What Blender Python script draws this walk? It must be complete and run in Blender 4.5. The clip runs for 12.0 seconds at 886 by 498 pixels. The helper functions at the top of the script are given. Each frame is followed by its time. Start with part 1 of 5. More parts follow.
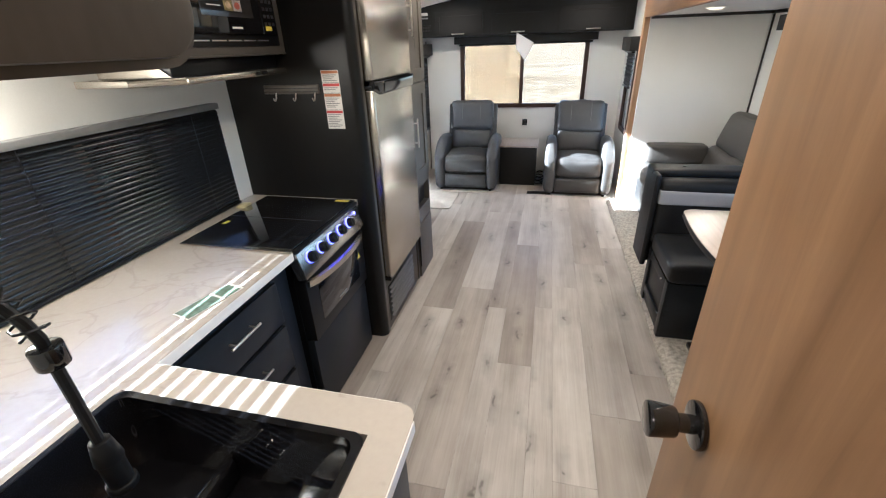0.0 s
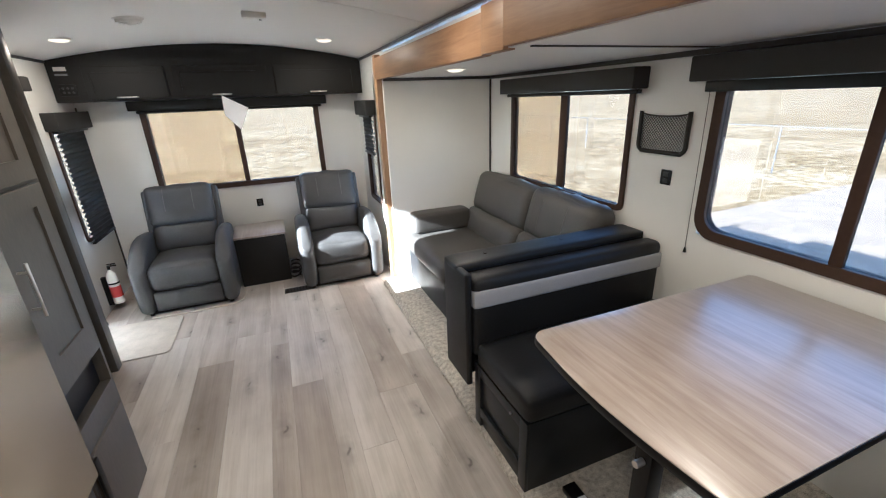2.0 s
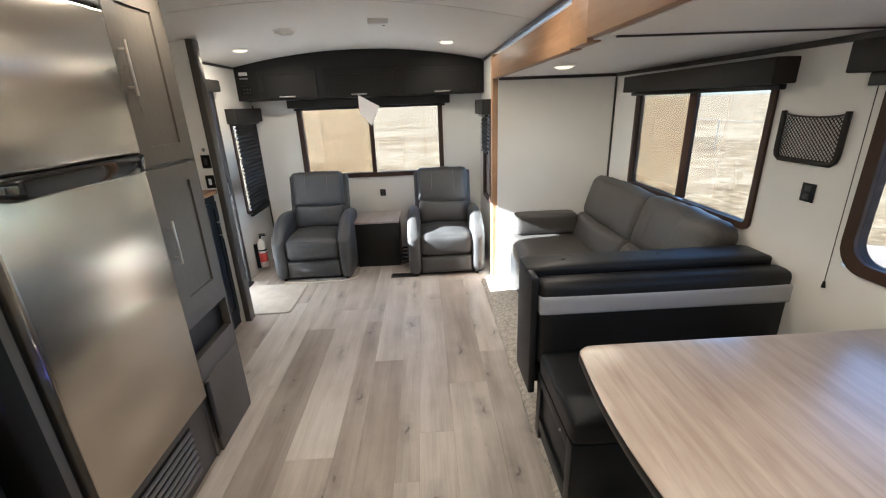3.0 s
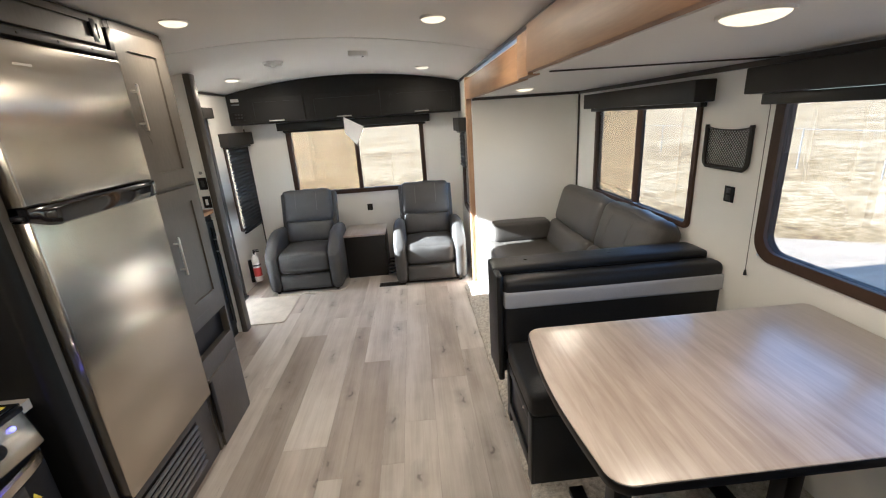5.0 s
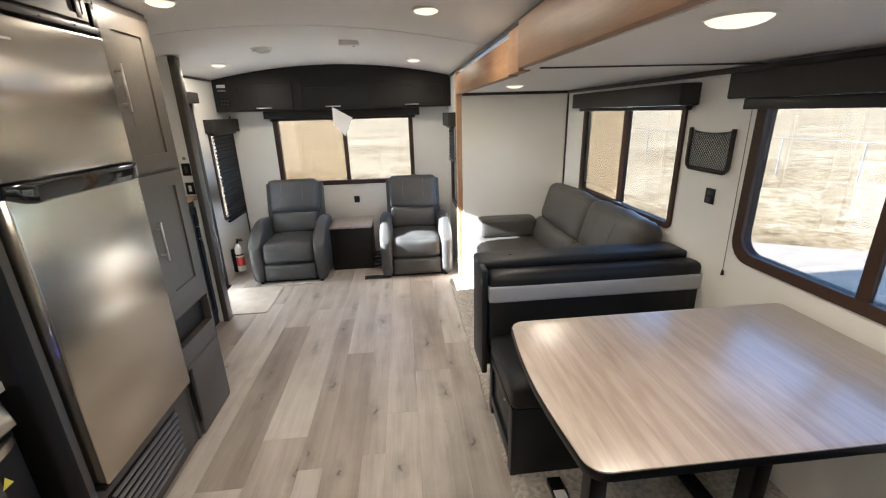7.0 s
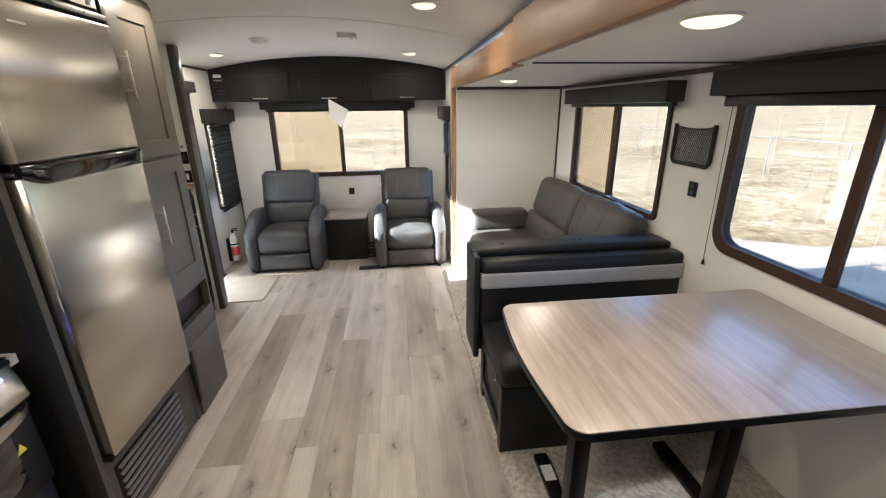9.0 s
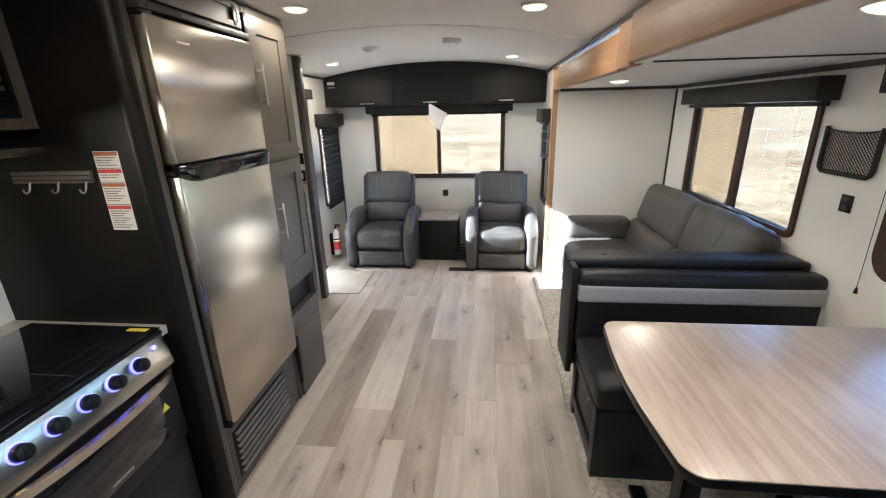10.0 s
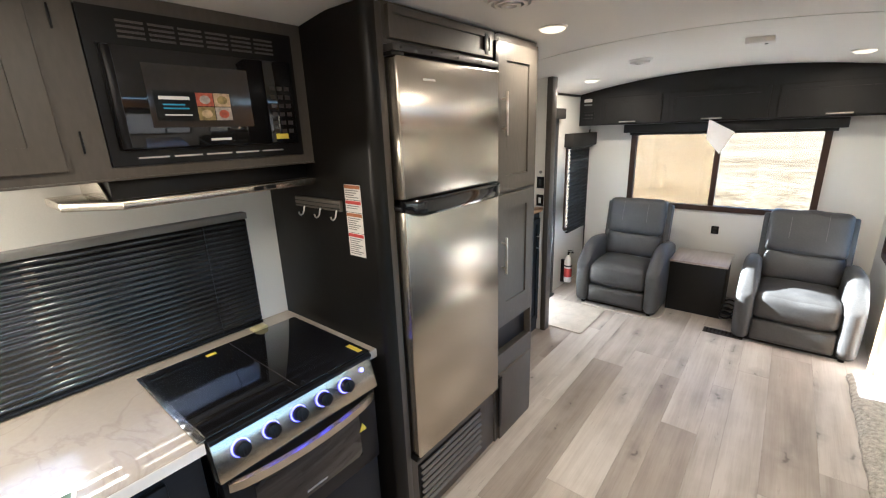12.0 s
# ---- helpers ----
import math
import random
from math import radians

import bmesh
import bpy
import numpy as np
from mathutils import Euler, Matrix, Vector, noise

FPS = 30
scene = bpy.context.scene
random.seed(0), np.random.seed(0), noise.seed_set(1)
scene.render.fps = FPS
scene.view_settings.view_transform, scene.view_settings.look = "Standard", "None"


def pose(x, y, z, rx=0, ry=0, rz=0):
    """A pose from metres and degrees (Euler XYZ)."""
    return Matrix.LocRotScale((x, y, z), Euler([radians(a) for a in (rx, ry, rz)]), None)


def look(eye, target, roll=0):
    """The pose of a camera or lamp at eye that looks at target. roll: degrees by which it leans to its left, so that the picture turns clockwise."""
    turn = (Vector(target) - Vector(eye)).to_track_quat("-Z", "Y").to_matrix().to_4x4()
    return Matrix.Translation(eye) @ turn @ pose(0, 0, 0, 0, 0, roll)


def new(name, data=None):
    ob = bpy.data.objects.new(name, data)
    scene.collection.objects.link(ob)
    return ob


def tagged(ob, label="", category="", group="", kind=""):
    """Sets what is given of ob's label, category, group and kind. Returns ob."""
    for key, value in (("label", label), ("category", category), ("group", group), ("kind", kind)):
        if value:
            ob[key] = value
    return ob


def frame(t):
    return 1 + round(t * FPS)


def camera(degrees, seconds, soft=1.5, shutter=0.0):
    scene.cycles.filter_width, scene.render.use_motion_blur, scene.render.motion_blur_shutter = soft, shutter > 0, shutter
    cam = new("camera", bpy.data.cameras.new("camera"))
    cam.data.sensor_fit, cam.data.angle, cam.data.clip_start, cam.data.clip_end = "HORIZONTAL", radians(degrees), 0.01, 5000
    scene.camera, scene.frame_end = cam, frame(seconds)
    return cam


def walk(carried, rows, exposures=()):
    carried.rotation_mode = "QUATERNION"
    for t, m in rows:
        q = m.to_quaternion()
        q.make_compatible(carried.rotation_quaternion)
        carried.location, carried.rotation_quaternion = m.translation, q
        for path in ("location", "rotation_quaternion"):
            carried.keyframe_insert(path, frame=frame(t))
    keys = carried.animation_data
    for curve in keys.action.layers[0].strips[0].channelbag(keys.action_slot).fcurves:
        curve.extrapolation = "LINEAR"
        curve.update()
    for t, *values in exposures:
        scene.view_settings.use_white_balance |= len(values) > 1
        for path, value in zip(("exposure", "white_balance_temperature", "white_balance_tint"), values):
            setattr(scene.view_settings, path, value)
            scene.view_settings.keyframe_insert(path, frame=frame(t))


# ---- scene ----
cam = camera(93.9, 12.0, soft=1.15)
PATH = [
    (0, (0.156, 0.105, 1.586), (-0.282, 1.845, 0.702), -2.1),
    (0.5, (0.162, 0.421, 1.588), (-0.14, 2.24, 0.813), -1.6),
    (1, (0.141, 0.71, 1.625), (0.071, 2.585, 0.933), -1.8),
    (1.5, (0.123, 0.984, 1.605), (0.524, 2.83, 0.947), -1.8),
    (2, (0.128, 1.158, 1.6), (0.801, 2.911, 0.911), -2.3),
    (2.5, (0.158, 1.182, 1.599), (0.555, 3.02, 0.92), -3.4),
    (3, (0.382, 1.083, 1.572), (0.448, 2.969, 0.912), -2.2),
    (5, (0.462, 0.829, 1.613), (0.564, 2.733, 1.008), -3.9),
    (5.5, (0.455, 0.815, 1.611), (0.59, 2.722, 1.023), -3.2),
    (6, (0.458, 0.8, 1.624), (0.608, 2.706, 1.037), -2.7),
    (6.5, (0.459, 0.799, 1.615), (0.619, 2.7, 1.012), -2.1),
    (7, (0.457, 0.816, 1.601), (0.626, 2.708, 0.975), -1.7),
    (9, (0.437, 0.731, 1.587), (0.642, 2.613, 0.94), -0.7),
    (9.5, (0.419, 0.712, 1.583), (0.522, 2.599, 0.928), -0.7),
    (10, (0.393, 0.752, 1.595), (0.185, 2.639, 0.965), -1.4),
    (10.5, (0.463, 0.888, 1.627), (-0.04, 2.73, 1.035), -1.6),
    (11, (0.492, 1.022, 1.688), (-0.275, 2.784, 1.133), -1.8),
    (11.5, (0.465, 1.025, 1.685), (-0.53, 2.672, 1.14), -1.9),
    (12, (0.344, 1.07, 1.669), (-0.886, 2.549, 1.121), -2.1),
]
EXPOSURES = [(0.0, 4.2, 4500, 10), (0.5, 4.25, 4350, 10), (1.0, 4.25, 4450, 10), (1.5, 4.15, 4500, 10), (2.0, 3.95, 4550, 10), (2.5, 3.9, 4600, 10), (3.0, 3.95, 4700, 10), (5.0, 4.0, 4750, 10), (9.5, 4.05, 4750, 10), (10.5, 4.25, 4550, 10), (12.0, 4.35, 4700, 10)]
walk(cam, [(t, look(eye, target, roll)) for t, eye, target, roll in PATH], EXPOSURES)

# ---- world, sun ----
SUN_DIR = Vector((1.0, 0.06, -0.43)).normalized()
world = bpy.data.worlds.new("world")
scene.world = world
world.use_nodes = True
wn = world.node_tree
sky = wn.nodes.new("ShaderNodeTexSky")
sky.sky_type = "NISHITA"
sky.sun_disc = False
sky.sun_elevation = math.asin(-SUN_DIR.z)
sky.sun_rotation = math.atan2(-SUN_DIR.x, -SUN_DIR.y)
bg = wn.nodes["Background"]
wn.links.new(sky.outputs[0], bg.inputs[0])
bg.inputs[1].default_value = 0.11
sun = new("sun", bpy.data.lights.new("sun", "SUN"))
sun.data.energy = 5.0
sun.data.angle = radians(0.5)
sun.data.color = (1.0, 0.85, 0.63)
sun.matrix_world = look((-8, 0, 6), Vector((-8, 0, 6)) + SUN_DIR)

LAMP_POWER = 0.48  # watts of each puck


# ---- materials ----
def mat(name, color, rough=0.5, metal=0.0, var=0.15, scale=6.0, stretch=(1, 1, 1), bump=0.1, grain=60.0, spec=0.5, coat=0.0, rnd=0.0, rv=0.2):
    """A surface with broad stains, fine grain and relief; rnd varies it piece by piece."""
    m = bpy.data.materials.new(name)
    m.use_nodes = True
    t = m.node_tree
    b = t.nodes["Principled BSDF"]
    b.inputs["Metallic"].default_value = metal
    b.inputs["Specular IOR Level"].default_value = spec
    b.inputs["Coat Weight"].default_value = coat
    co = t.nodes.new("ShaderNodeTexCoord")
    mp = t.nodes.new("ShaderNodeMapping")
    mp.inputs["Scale"].default_value = stretch
    t.links.new(co.outputs["Object"], mp.inputs[0])
    n1 = t.nodes.new("ShaderNodeTexNoise")
    n1.inputs["Scale"].default_value = scale
    n1.inputs["Detail"].default_value = 4
    n2 = t.nodes.new("ShaderNodeTexNoise")
    n2.inputs["Scale"].default_value = grain
    n2.inputs["Detail"].default_value = 6
    for n in (n1, n2):
        t.links.new(mp.outputs[0], n.inputs["Vector"])
    mixn = t.nodes.new("ShaderNodeMath")
    mixn.operation = "ADD"
    t.links.new(n1.outputs[0], mixn.inputs[0])
    t.links.new(n2.outputs[0], mixn.inputs[1])
    last = mixn
    if rnd:
        oi = t.nodes.new("ShaderNodeObjectInfo")
        ma = t.nodes.new("ShaderNodeMath")
        ma.operation = "MULTIPLY_ADD"
        t.links.new(oi.outputs["Random"], ma.inputs[0])
        ma.inputs[1].default_value = rnd
        t.links.new(mixn.outputs[0], ma.inputs[2])
        last = ma
    rp = t.nodes.new("ShaderNodeMapRange")
    rp.inputs["From Min"].default_value = 0.6
    rp.inputs["From Max"].default_value = 1.4 + rnd
    rp.inputs["To Min"].default_value = 1 - var
    rp.inputs["To Max"].default_value = 1 + var
    t.links.new(last.outputs[0], rp.inputs[0])
    sc = t.nodes.new("ShaderNodeVectorMath")
    sc.operation = "SCALE"
    sc.inputs[0].default_value = color
    t.links.new(rp.outputs[0], sc.inputs["Scale"])
    t.links.new(sc.outputs[0], b.inputs["Base Color"])
    rr = t.nodes.new("ShaderNodeMapRange")
    rr.inputs["To Min"].default_value = max(0.02, rough * (1 - rv))
    rr.inputs["To Max"].default_value = min(1.0, rough * (1 + rv))
    t.links.new(n1.outputs[0], rr.inputs[0])
    t.links.new(rr.outputs[0], b.inputs["Roughness"])
    if bump:
        bp = t.nodes.new("ShaderNodeBump")
        bp.inputs["Strength"].default_value = bump
        bp.inputs["Distance"].default_value = 0.004
        t.links.new(n2.outputs[0], bp.inputs["Height"])
        t.links.new(bp.outputs[0], b.inputs["Normal"])
    return m


def glow(name, color, strength):
    m = bpy.data.materials.new(name)
    m.use_nodes = True
    b = m.node_tree.nodes["Principled BSDF"]
    b.inputs["Base Color"].default_value = (0.8, 0.8, 0.8, 1)
    b.inputs["Emission Color"].default_value = (*color, 1)
    b.inputs["Emission Strength"].default_value = strength
    return m


def glass(name, tint, rough=0.0):
    """Thin clear pane: mostly lets light straight through, with a little gloss."""
    m = bpy.data.materials.new(name)
    m.use_nodes = True
    t = m.node_tree
    t.nodes.remove(t.nodes["Principled BSDF"])
    tr = t.nodes.new("ShaderNodeBsdfTransparent")
    tr.inputs[0].default_value = (*tint, 1)
    gl = t.nodes.new("ShaderNodeBsdfGlossy")
    gl.inputs["Roughness"].default_value = 0.02
    lw = t.nodes.new("ShaderNodeLayerWeight")
    lw.inputs[0].default_value = 0.5
    pw = t.nodes.new("ShaderNodeMath")
    pw.operation = "POWER"
    pw.inputs[1].default_value = 4.0
    t.links.new(lw.outputs["Facing"], pw.inputs[0])
    fr = t.nodes.new("ShaderNodeMapRange")
    fr.inputs["To Min"].default_value = 0.03
    fr.inputs["To Max"].default_value = 0.8
    t.links.new(pw.outputs[0], fr.inputs[0])
    mx = t.nodes.new("ShaderNodeMixShader")
    t.links.new(fr.outputs[0], mx.inputs[0])
    t.links.new(tr.outputs[0], mx.inputs[1])
    t.links.new(gl.outputs[0], mx.inputs[2])
    t.links.new(mx.outputs[0], t.nodes["Material Output"].inputs[0])
    return m


def ramp_wood(name, dark, light, rough, axis, rnd=0.0, scale=1.0, knots=0.0, coat=0.0):
    """Wood with grain running along the axis (0, 1 or 2)."""
    m = bpy.data.materials.new(name)
    m.use_nodes = True
    t = m.node_tree
    b = t.nodes["Principled BSDF"]
    b.inputs["Coat Weight"].default_value = coat
    b.inputs["Coat Roughness"].default_value = 0.3
    b.inputs["Coat IOR"].default_value = 1.6
    co = t.nodes.new("ShaderNodeTexCoord")
    mp = t.nodes.new("ShaderNodeMapping")
    st = [14.0 * scale] * 3
    st[axis] = 1.1 * scale
    mp.inputs["Scale"].default_value = st
    src = co.outputs["Object"]
    if rnd:
        oi = t.nodes.new("ShaderNodeObjectInfo")
        off = t.nodes.new("ShaderNodeVectorMath")
        off.operation = "MULTIPLY_ADD"
        cb = t.nodes.new("ShaderNodeCombineXYZ")
        for i in range(3):
            t.links.new(oi.outputs["Random"], cb.inputs[i])
        t.links.new(cb.outputs[0], off.inputs[0])
        off.inputs[1].default_value = (17, 31, 7)
        t.links.new(src, off.inputs[2])
        src = off.outputs[0]
    t.links.new(src, mp.inputs[0])
    n = t.nodes.new("ShaderNodeTexNoise")
    n.inputs["Scale"].default_value = 2.2
    n.inputs["Detail"].default_value = 7
    n.inputs["Roughness"].default_value = 0.62
    n.inputs["Distortion"].default_value = 0.5
    t.links.new(mp.outputs[0], n.inputs["Vector"])
    big = t.nodes.new("ShaderNodeTexNoise")
    big.inputs["Scale"].default_value = 3.0
    big.inputs["Detail"].default_value = 3
    t.links.new(src, big.inputs["Vector"])
    add = t.nodes.new("ShaderNodeMath")
    add.operation = "MULTIPLY_ADD"
    add.inputs[1].default_value = 0.45
    t.links.new(big.outputs[0], add.inputs[0])
    t.links.new(n.outputs[0], add.inputs[2])
    last = add
    if rnd:
        ma = t.nodes.new("ShaderNodeMath")
        ma.operation = "MULTIPLY_ADD"
        ma.inputs[1].default_value = rnd
        t.links.new(oi.outputs["Random"], ma.inputs[0])
        t.links.new(add.outputs[0], ma.inputs[2])
        last = ma
    cr = t.nodes.new("ShaderNodeValToRGB")
    cr.color_ramp.elements[0].position = 0.0
    cr.color_ramp.elements[0].color = (*dark, 1)
    cr.color_ramp.elements[1].position = 1.0
    cr.color_ramp.elements[1].color = (*light, 1)
    mr = t.nodes.new("ShaderNodeMapRange")
    mr.inputs["From Min"].default_value = 0.5
    mr.inputs["From Max"].default_value = 0.95 + rnd
    t.links.new(last.outputs[0], mr.inputs[0])
    t.links.new(mr.outputs[0], cr.inputs[0])
    color = cr.outputs[0]
    if knots:
        vo = t.nodes.new("ShaderNodeTexVoronoi")
        vo.inputs["Scale"].default_value = 1.0
        km = t.nodes.new("ShaderNodeMapping")
        ks = [5.0] * 3
        ks[axis] = 2.2
        km.inputs["Scale"].default_value = ks
        t.links.new(src, km.inputs[0])
        dist = t.nodes.new("ShaderNodeTexNoise")
        dist.inputs["Scale"].default_value = 9.0
        t.links.new(src, dist.inputs["Vector"])
        vm = t.nodes.new("ShaderNodeVectorMath")
        vm.operation = "MULTIPLY_ADD"
        vm.inputs[1].default_value = (0.35, 0.35, 0.35)
        t.links.new(dist.outputs["Color"], vm.inputs[0])
        t.links.new(km.outputs[0], vm.inputs[2])
        t.links.new(vm.outputs[0], vo.inputs["Vector"])
        k2 = t.nodes.new("ShaderNodeMapRange")
        k2.inputs["From Min"].default_value = 0.03
        k2.inputs["From Max"].default_value = 0.14
        k2.inputs["To Min"].default_value = 1 - knots
        k2.inputs["To Max"].default_value = 1.0
        t.links.new(vo.outputs["Distance"], k2.inputs[0])
        sc = t.nodes.new("ShaderNodeVectorMath")
        sc.operation = "SCALE"
        t.links.new(color, sc.inputs[0])
        t.links.new(k2.outputs[0], sc.inputs["Scale"])
        color = sc.outputs[0]
    t.links.new(color, b.inputs["Base Color"])
    rr = t.nodes.new("ShaderNodeMapRange")
    rr.inputs["To Min"].default_value = rough * 0.8
    rr.inputs["To Max"].default_value = min(1, rough * 1.25)
    t.links.new(n.outputs[0], rr.inputs[0])
    t.links.new(rr.outputs[0], b.inputs["Roughness"])
    bp = t.nodes.new("ShaderNodeBump")
    bp.inputs["Strength"].default_value = 0.12
    bp.inputs["Distance"].default_value = 0.002
    t.links.new(n.outputs[0], bp.inputs["Height"])
    t.links.new(bp.outputs[0], b.inputs["Normal"])
    return m


def plank_vinyl(name, dark, light):
    """Printed oak: broad tone bands and fine streaks along y, cracks, and knots with a dark heart."""
    m = bpy.data.materials.new(name)
    m.use_nodes = True
    t = m.node_tree
    b = t.nodes["Principled BSDF"]

    def node(kind, **values):
        n = t.nodes.new(kind)
        for k, v in values.items():
            n.inputs[k].default_value = v
        return n

    def math_node(op, x, y=None, z=None):
        n = t.nodes.new("ShaderNodeMath")
        n.operation = op
        for i, v in enumerate((x, y, z)):
            if v is None:
                continue
            if isinstance(v, (int, float)):
                n.inputs[i].default_value = v
            else:
                t.links.new(v, n.inputs[i])
        return n.outputs[0]

    def remap(v, a0, a1, b0, b1):
        n = node("ShaderNodeMapRange", **{"From Min": a0, "From Max": a1, "To Min": b0, "To Max": b1})
        t.links.new(v, n.inputs[0])
        return n.outputs[0]

    def noise_at(scale3, src, detail=4.0, rough=0.55, distort=0.0):
        mp = node("ShaderNodeMapping", Scale=scale3)
        t.links.new(src, mp.inputs[0])
        n = node("ShaderNodeTexNoise", Scale=1.0, Detail=detail, Roughness=rough, Distortion=distort)
        t.links.new(mp.outputs[0], n.inputs["Vector"])
        return n.outputs[0], mp.outputs[0]

    co = t.nodes.new("ShaderNodeTexCoord")
    oi = t.nodes.new("ShaderNodeObjectInfo")
    cb = t.nodes.new("ShaderNodeCombineXYZ")
    for i in range(3):
        t.links.new(oi.outputs["Random"], cb.inputs[i])
    off = t.nodes.new("ShaderNodeVectorMath")
    off.operation = "MULTIPLY_ADD"
    off.inputs[1].default_value = (17, 31, 0)
    t.links.new(cb.outputs[0], off.inputs[0])
    t.links.new(co.outputs["Object"], off.inputs[2])
    src = off.outputs[0]
    band, _ = noise_at((9.0, 0.9, 1.0), src, 2.0)
    fine, _ = noise_at((85.0, 3.0, 1.0), src, 5.0, 0.6, 0.6)
    cloud, _ = noise_at((6.0, 4.0, 1.0), src, 3.0)
    crack, _ = noise_at((38.0, 2.2, 1.0), src, 3.0, 0.5, 1.2)
    tone = math_node("MULTIPLY_ADD", fine, 0.45, math_node("MULTIPLY_ADD", cloud, 0.5, band))
    tone = math_node("MULTIPLY_ADD", oi.outputs["Random"], 0.12, tone)
    cr = t.nodes.new("ShaderNodeValToRGB")
    cr.color_ramp.elements[0].color = (*dark, 1)
    cr.color_ramp.elements[1].color = (*light, 1)
    t.links.new(remap(tone, 0.72, 1.28, 0.0, 1.0), cr.inputs[0])
    # knots: warped cells squeezed across the board, few of them dark
    kn, kv = noise_at((7.0, 2.6, 1.0), src, 2.0)
    wob = node("ShaderNodeTexNoise", Scale=14.0, Detail=2.0)
    t.links.new(src, wob.inputs["Vector"])
    vm = t.nodes.new("ShaderNodeVectorMath")
    vm.operation = "MULTIPLY_ADD"
    vm.inputs[1].default_value = (0.5, 0.5, 0.0)
    t.links.new(wob.outputs["Color"], vm.inputs[0])
    t.links.new(kv, vm.inputs[2])
    vo = node("ShaderNodeTexVoronoi", Scale=1.0)
    vo.voronoi_dimensions = "2D"
    t.links.new(vm.outputs[0], vo.inputs["Vector"])
    sep = t.nodes.new("ShaderNodeSeparateColor")
    t.links.new(vo.outputs["Color"], sep.inputs[0])
    few = remap(sep.outputs[0], 0.62, 0.66, 0.0, 1.0)
    heart = remap(vo.outputs["Distance"], 0.02, 0.11, 0.62, 0.0)
    halo = remap(vo.outputs["Distance"], 0.05, 0.34, 0.24, 0.0)
    knot = math_node("MULTIPLY", few, math_node("MAXIMUM", heart, halo))
    split = remap(math_node("ABSOLUTE", math_node("SUBTRACT", crack, 0.36)), 0.0, 0.012, 0.30, 0.0)
    split = math_node("MULTIPLY", split, remap(cloud, 0.5, 0.6, 0.0, 1.0))
    keep = math_node("SUBTRACT", 1.0, math_node("MAXIMUM", knot, split))
    sc = t.nodes.new("ShaderNodeVectorMath")
    sc.operation = "SCALE"
    t.links.new(cr.outputs[0], sc.inputs[0])
    t.links.new(keep, sc.inputs["Scale"])
    t.links.new(sc.outputs[0], b.inputs["Base Color"])
    t.links.new(remap(fine, 0.3, 0.7, 0.28, 0.40), b.inputs["Roughness"])
    bp = node("ShaderNodeBump", Strength=0.15, Distance=0.0015)
    t.links.new(math_node("MULTIPLY", fine, keep), bp.inputs["Height"])
    t.links.new(bp.outputs[0], b.inputs["Normal"])
    return m


def marble(name):
    m = mat(name, (0.45, 0.41, 0.355), 0.16, var=0.05, scale=3, bump=0.02, coat=0.3)
    t = m.node_tree
    b = t.nodes["Principled BSDF"]
    src = b.inputs["Base Color"].links[0].from_socket
    co = t.nodes.new("ShaderNodeTexCoord")
    no = t.nodes.new("ShaderNodeTexNoise")
    no.inputs["Scale"].default_value = 2.6
    no.inputs["Detail"].default_value = 5
    no.inputs["Distortion"].default_value = 1.4
    t.links.new(co.outputs["Object"], no.inputs["Vector"])
    sub = t.nodes.new("ShaderNodeMath")
    sub.operation = "SUBTRACT"
    sub.inputs[1].default_value = 0.5
    t.links.new(no.outputs[0], sub.inputs[0])
    ab = t.nodes.new("ShaderNodeMath")
    ab.operation = "ABSOLUTE"
    t.links.new(sub.outputs[0], ab.inputs[0])
    mr = t.nodes.new("ShaderNodeMapRange")
    mr.inputs["From Max"].default_value = 0.02
    mr.inputs["To Min"].default_value = 0.86
    mr.inputs["To Max"].default_value = 1.0
    t.links.new(ab.outputs[0], mr.inputs[0])
    sc = t.nodes.new("ShaderNodeVectorMath")
    sc.operation = "SCALE"
    t.links.new(src, sc.inputs[0])
    t.links.new(mr.outputs[0], sc.inputs["Scale"])
    t.links.new(sc.outputs[0], b.inputs["Base Color"])
    return m


WALL = mat("wall_vinyl", (0.74, 0.73, 0.69), 0.5, var=0.04, scale=2, bump=0.03, grain=250)
CEIL = mat("ceiling_panel", (0.78, 0.76, 0.72), 0.6, var=0.03, scale=1.5, bump=0.02, grain=200)
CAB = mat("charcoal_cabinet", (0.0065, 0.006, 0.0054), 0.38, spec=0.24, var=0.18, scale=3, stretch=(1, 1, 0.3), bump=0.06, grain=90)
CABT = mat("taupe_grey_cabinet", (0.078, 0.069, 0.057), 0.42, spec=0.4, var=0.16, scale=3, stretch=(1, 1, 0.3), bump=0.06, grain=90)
NAVY = mat("dark_blue_grey_cabinet", (0.0085, 0.0105, 0.013), 0.38, spec=0.3, var=0.18, scale=3, bump=0.05, grain=90)
BLACKP = mat("black_plastic", (0.005, 0.005, 0.0055), 0.35, spec=0.27, var=0.2, scale=8, bump=0.03)
BLACKG = mat("black_gloss", (0.006, 0.006, 0.007), 0.06, var=0.2, bump=0.0, coat=0.5)
COOKG = mat("black_cooktop_glass", (0.006, 0.006, 0.007), 0.02, var=0.2, bump=0.0, spec=0.6)
TRIM = mat("dark_bronze_trim", (0.035, 0.030, 0.027), 0.4, var=0.15, bump=0.03)
BRONZE = mat("dark_bronze_window_frame", (0.052, 0.031, 0.021), 0.5, spec=0.2, var=0.15, bump=0.03)
VAL = mat("charcoal_valance", (0.026, 0.0245, 0.0225), 0.62, spec=0.3, var=0.12, scale=5, bump=0.12, grain=180)
STEEL = mat("stainless_steel", (0.56, 0.52, 0.45), 0.24, metal=1.0, var=0.03, scale=2, bump=0.0, grain=30, rv=0.05)
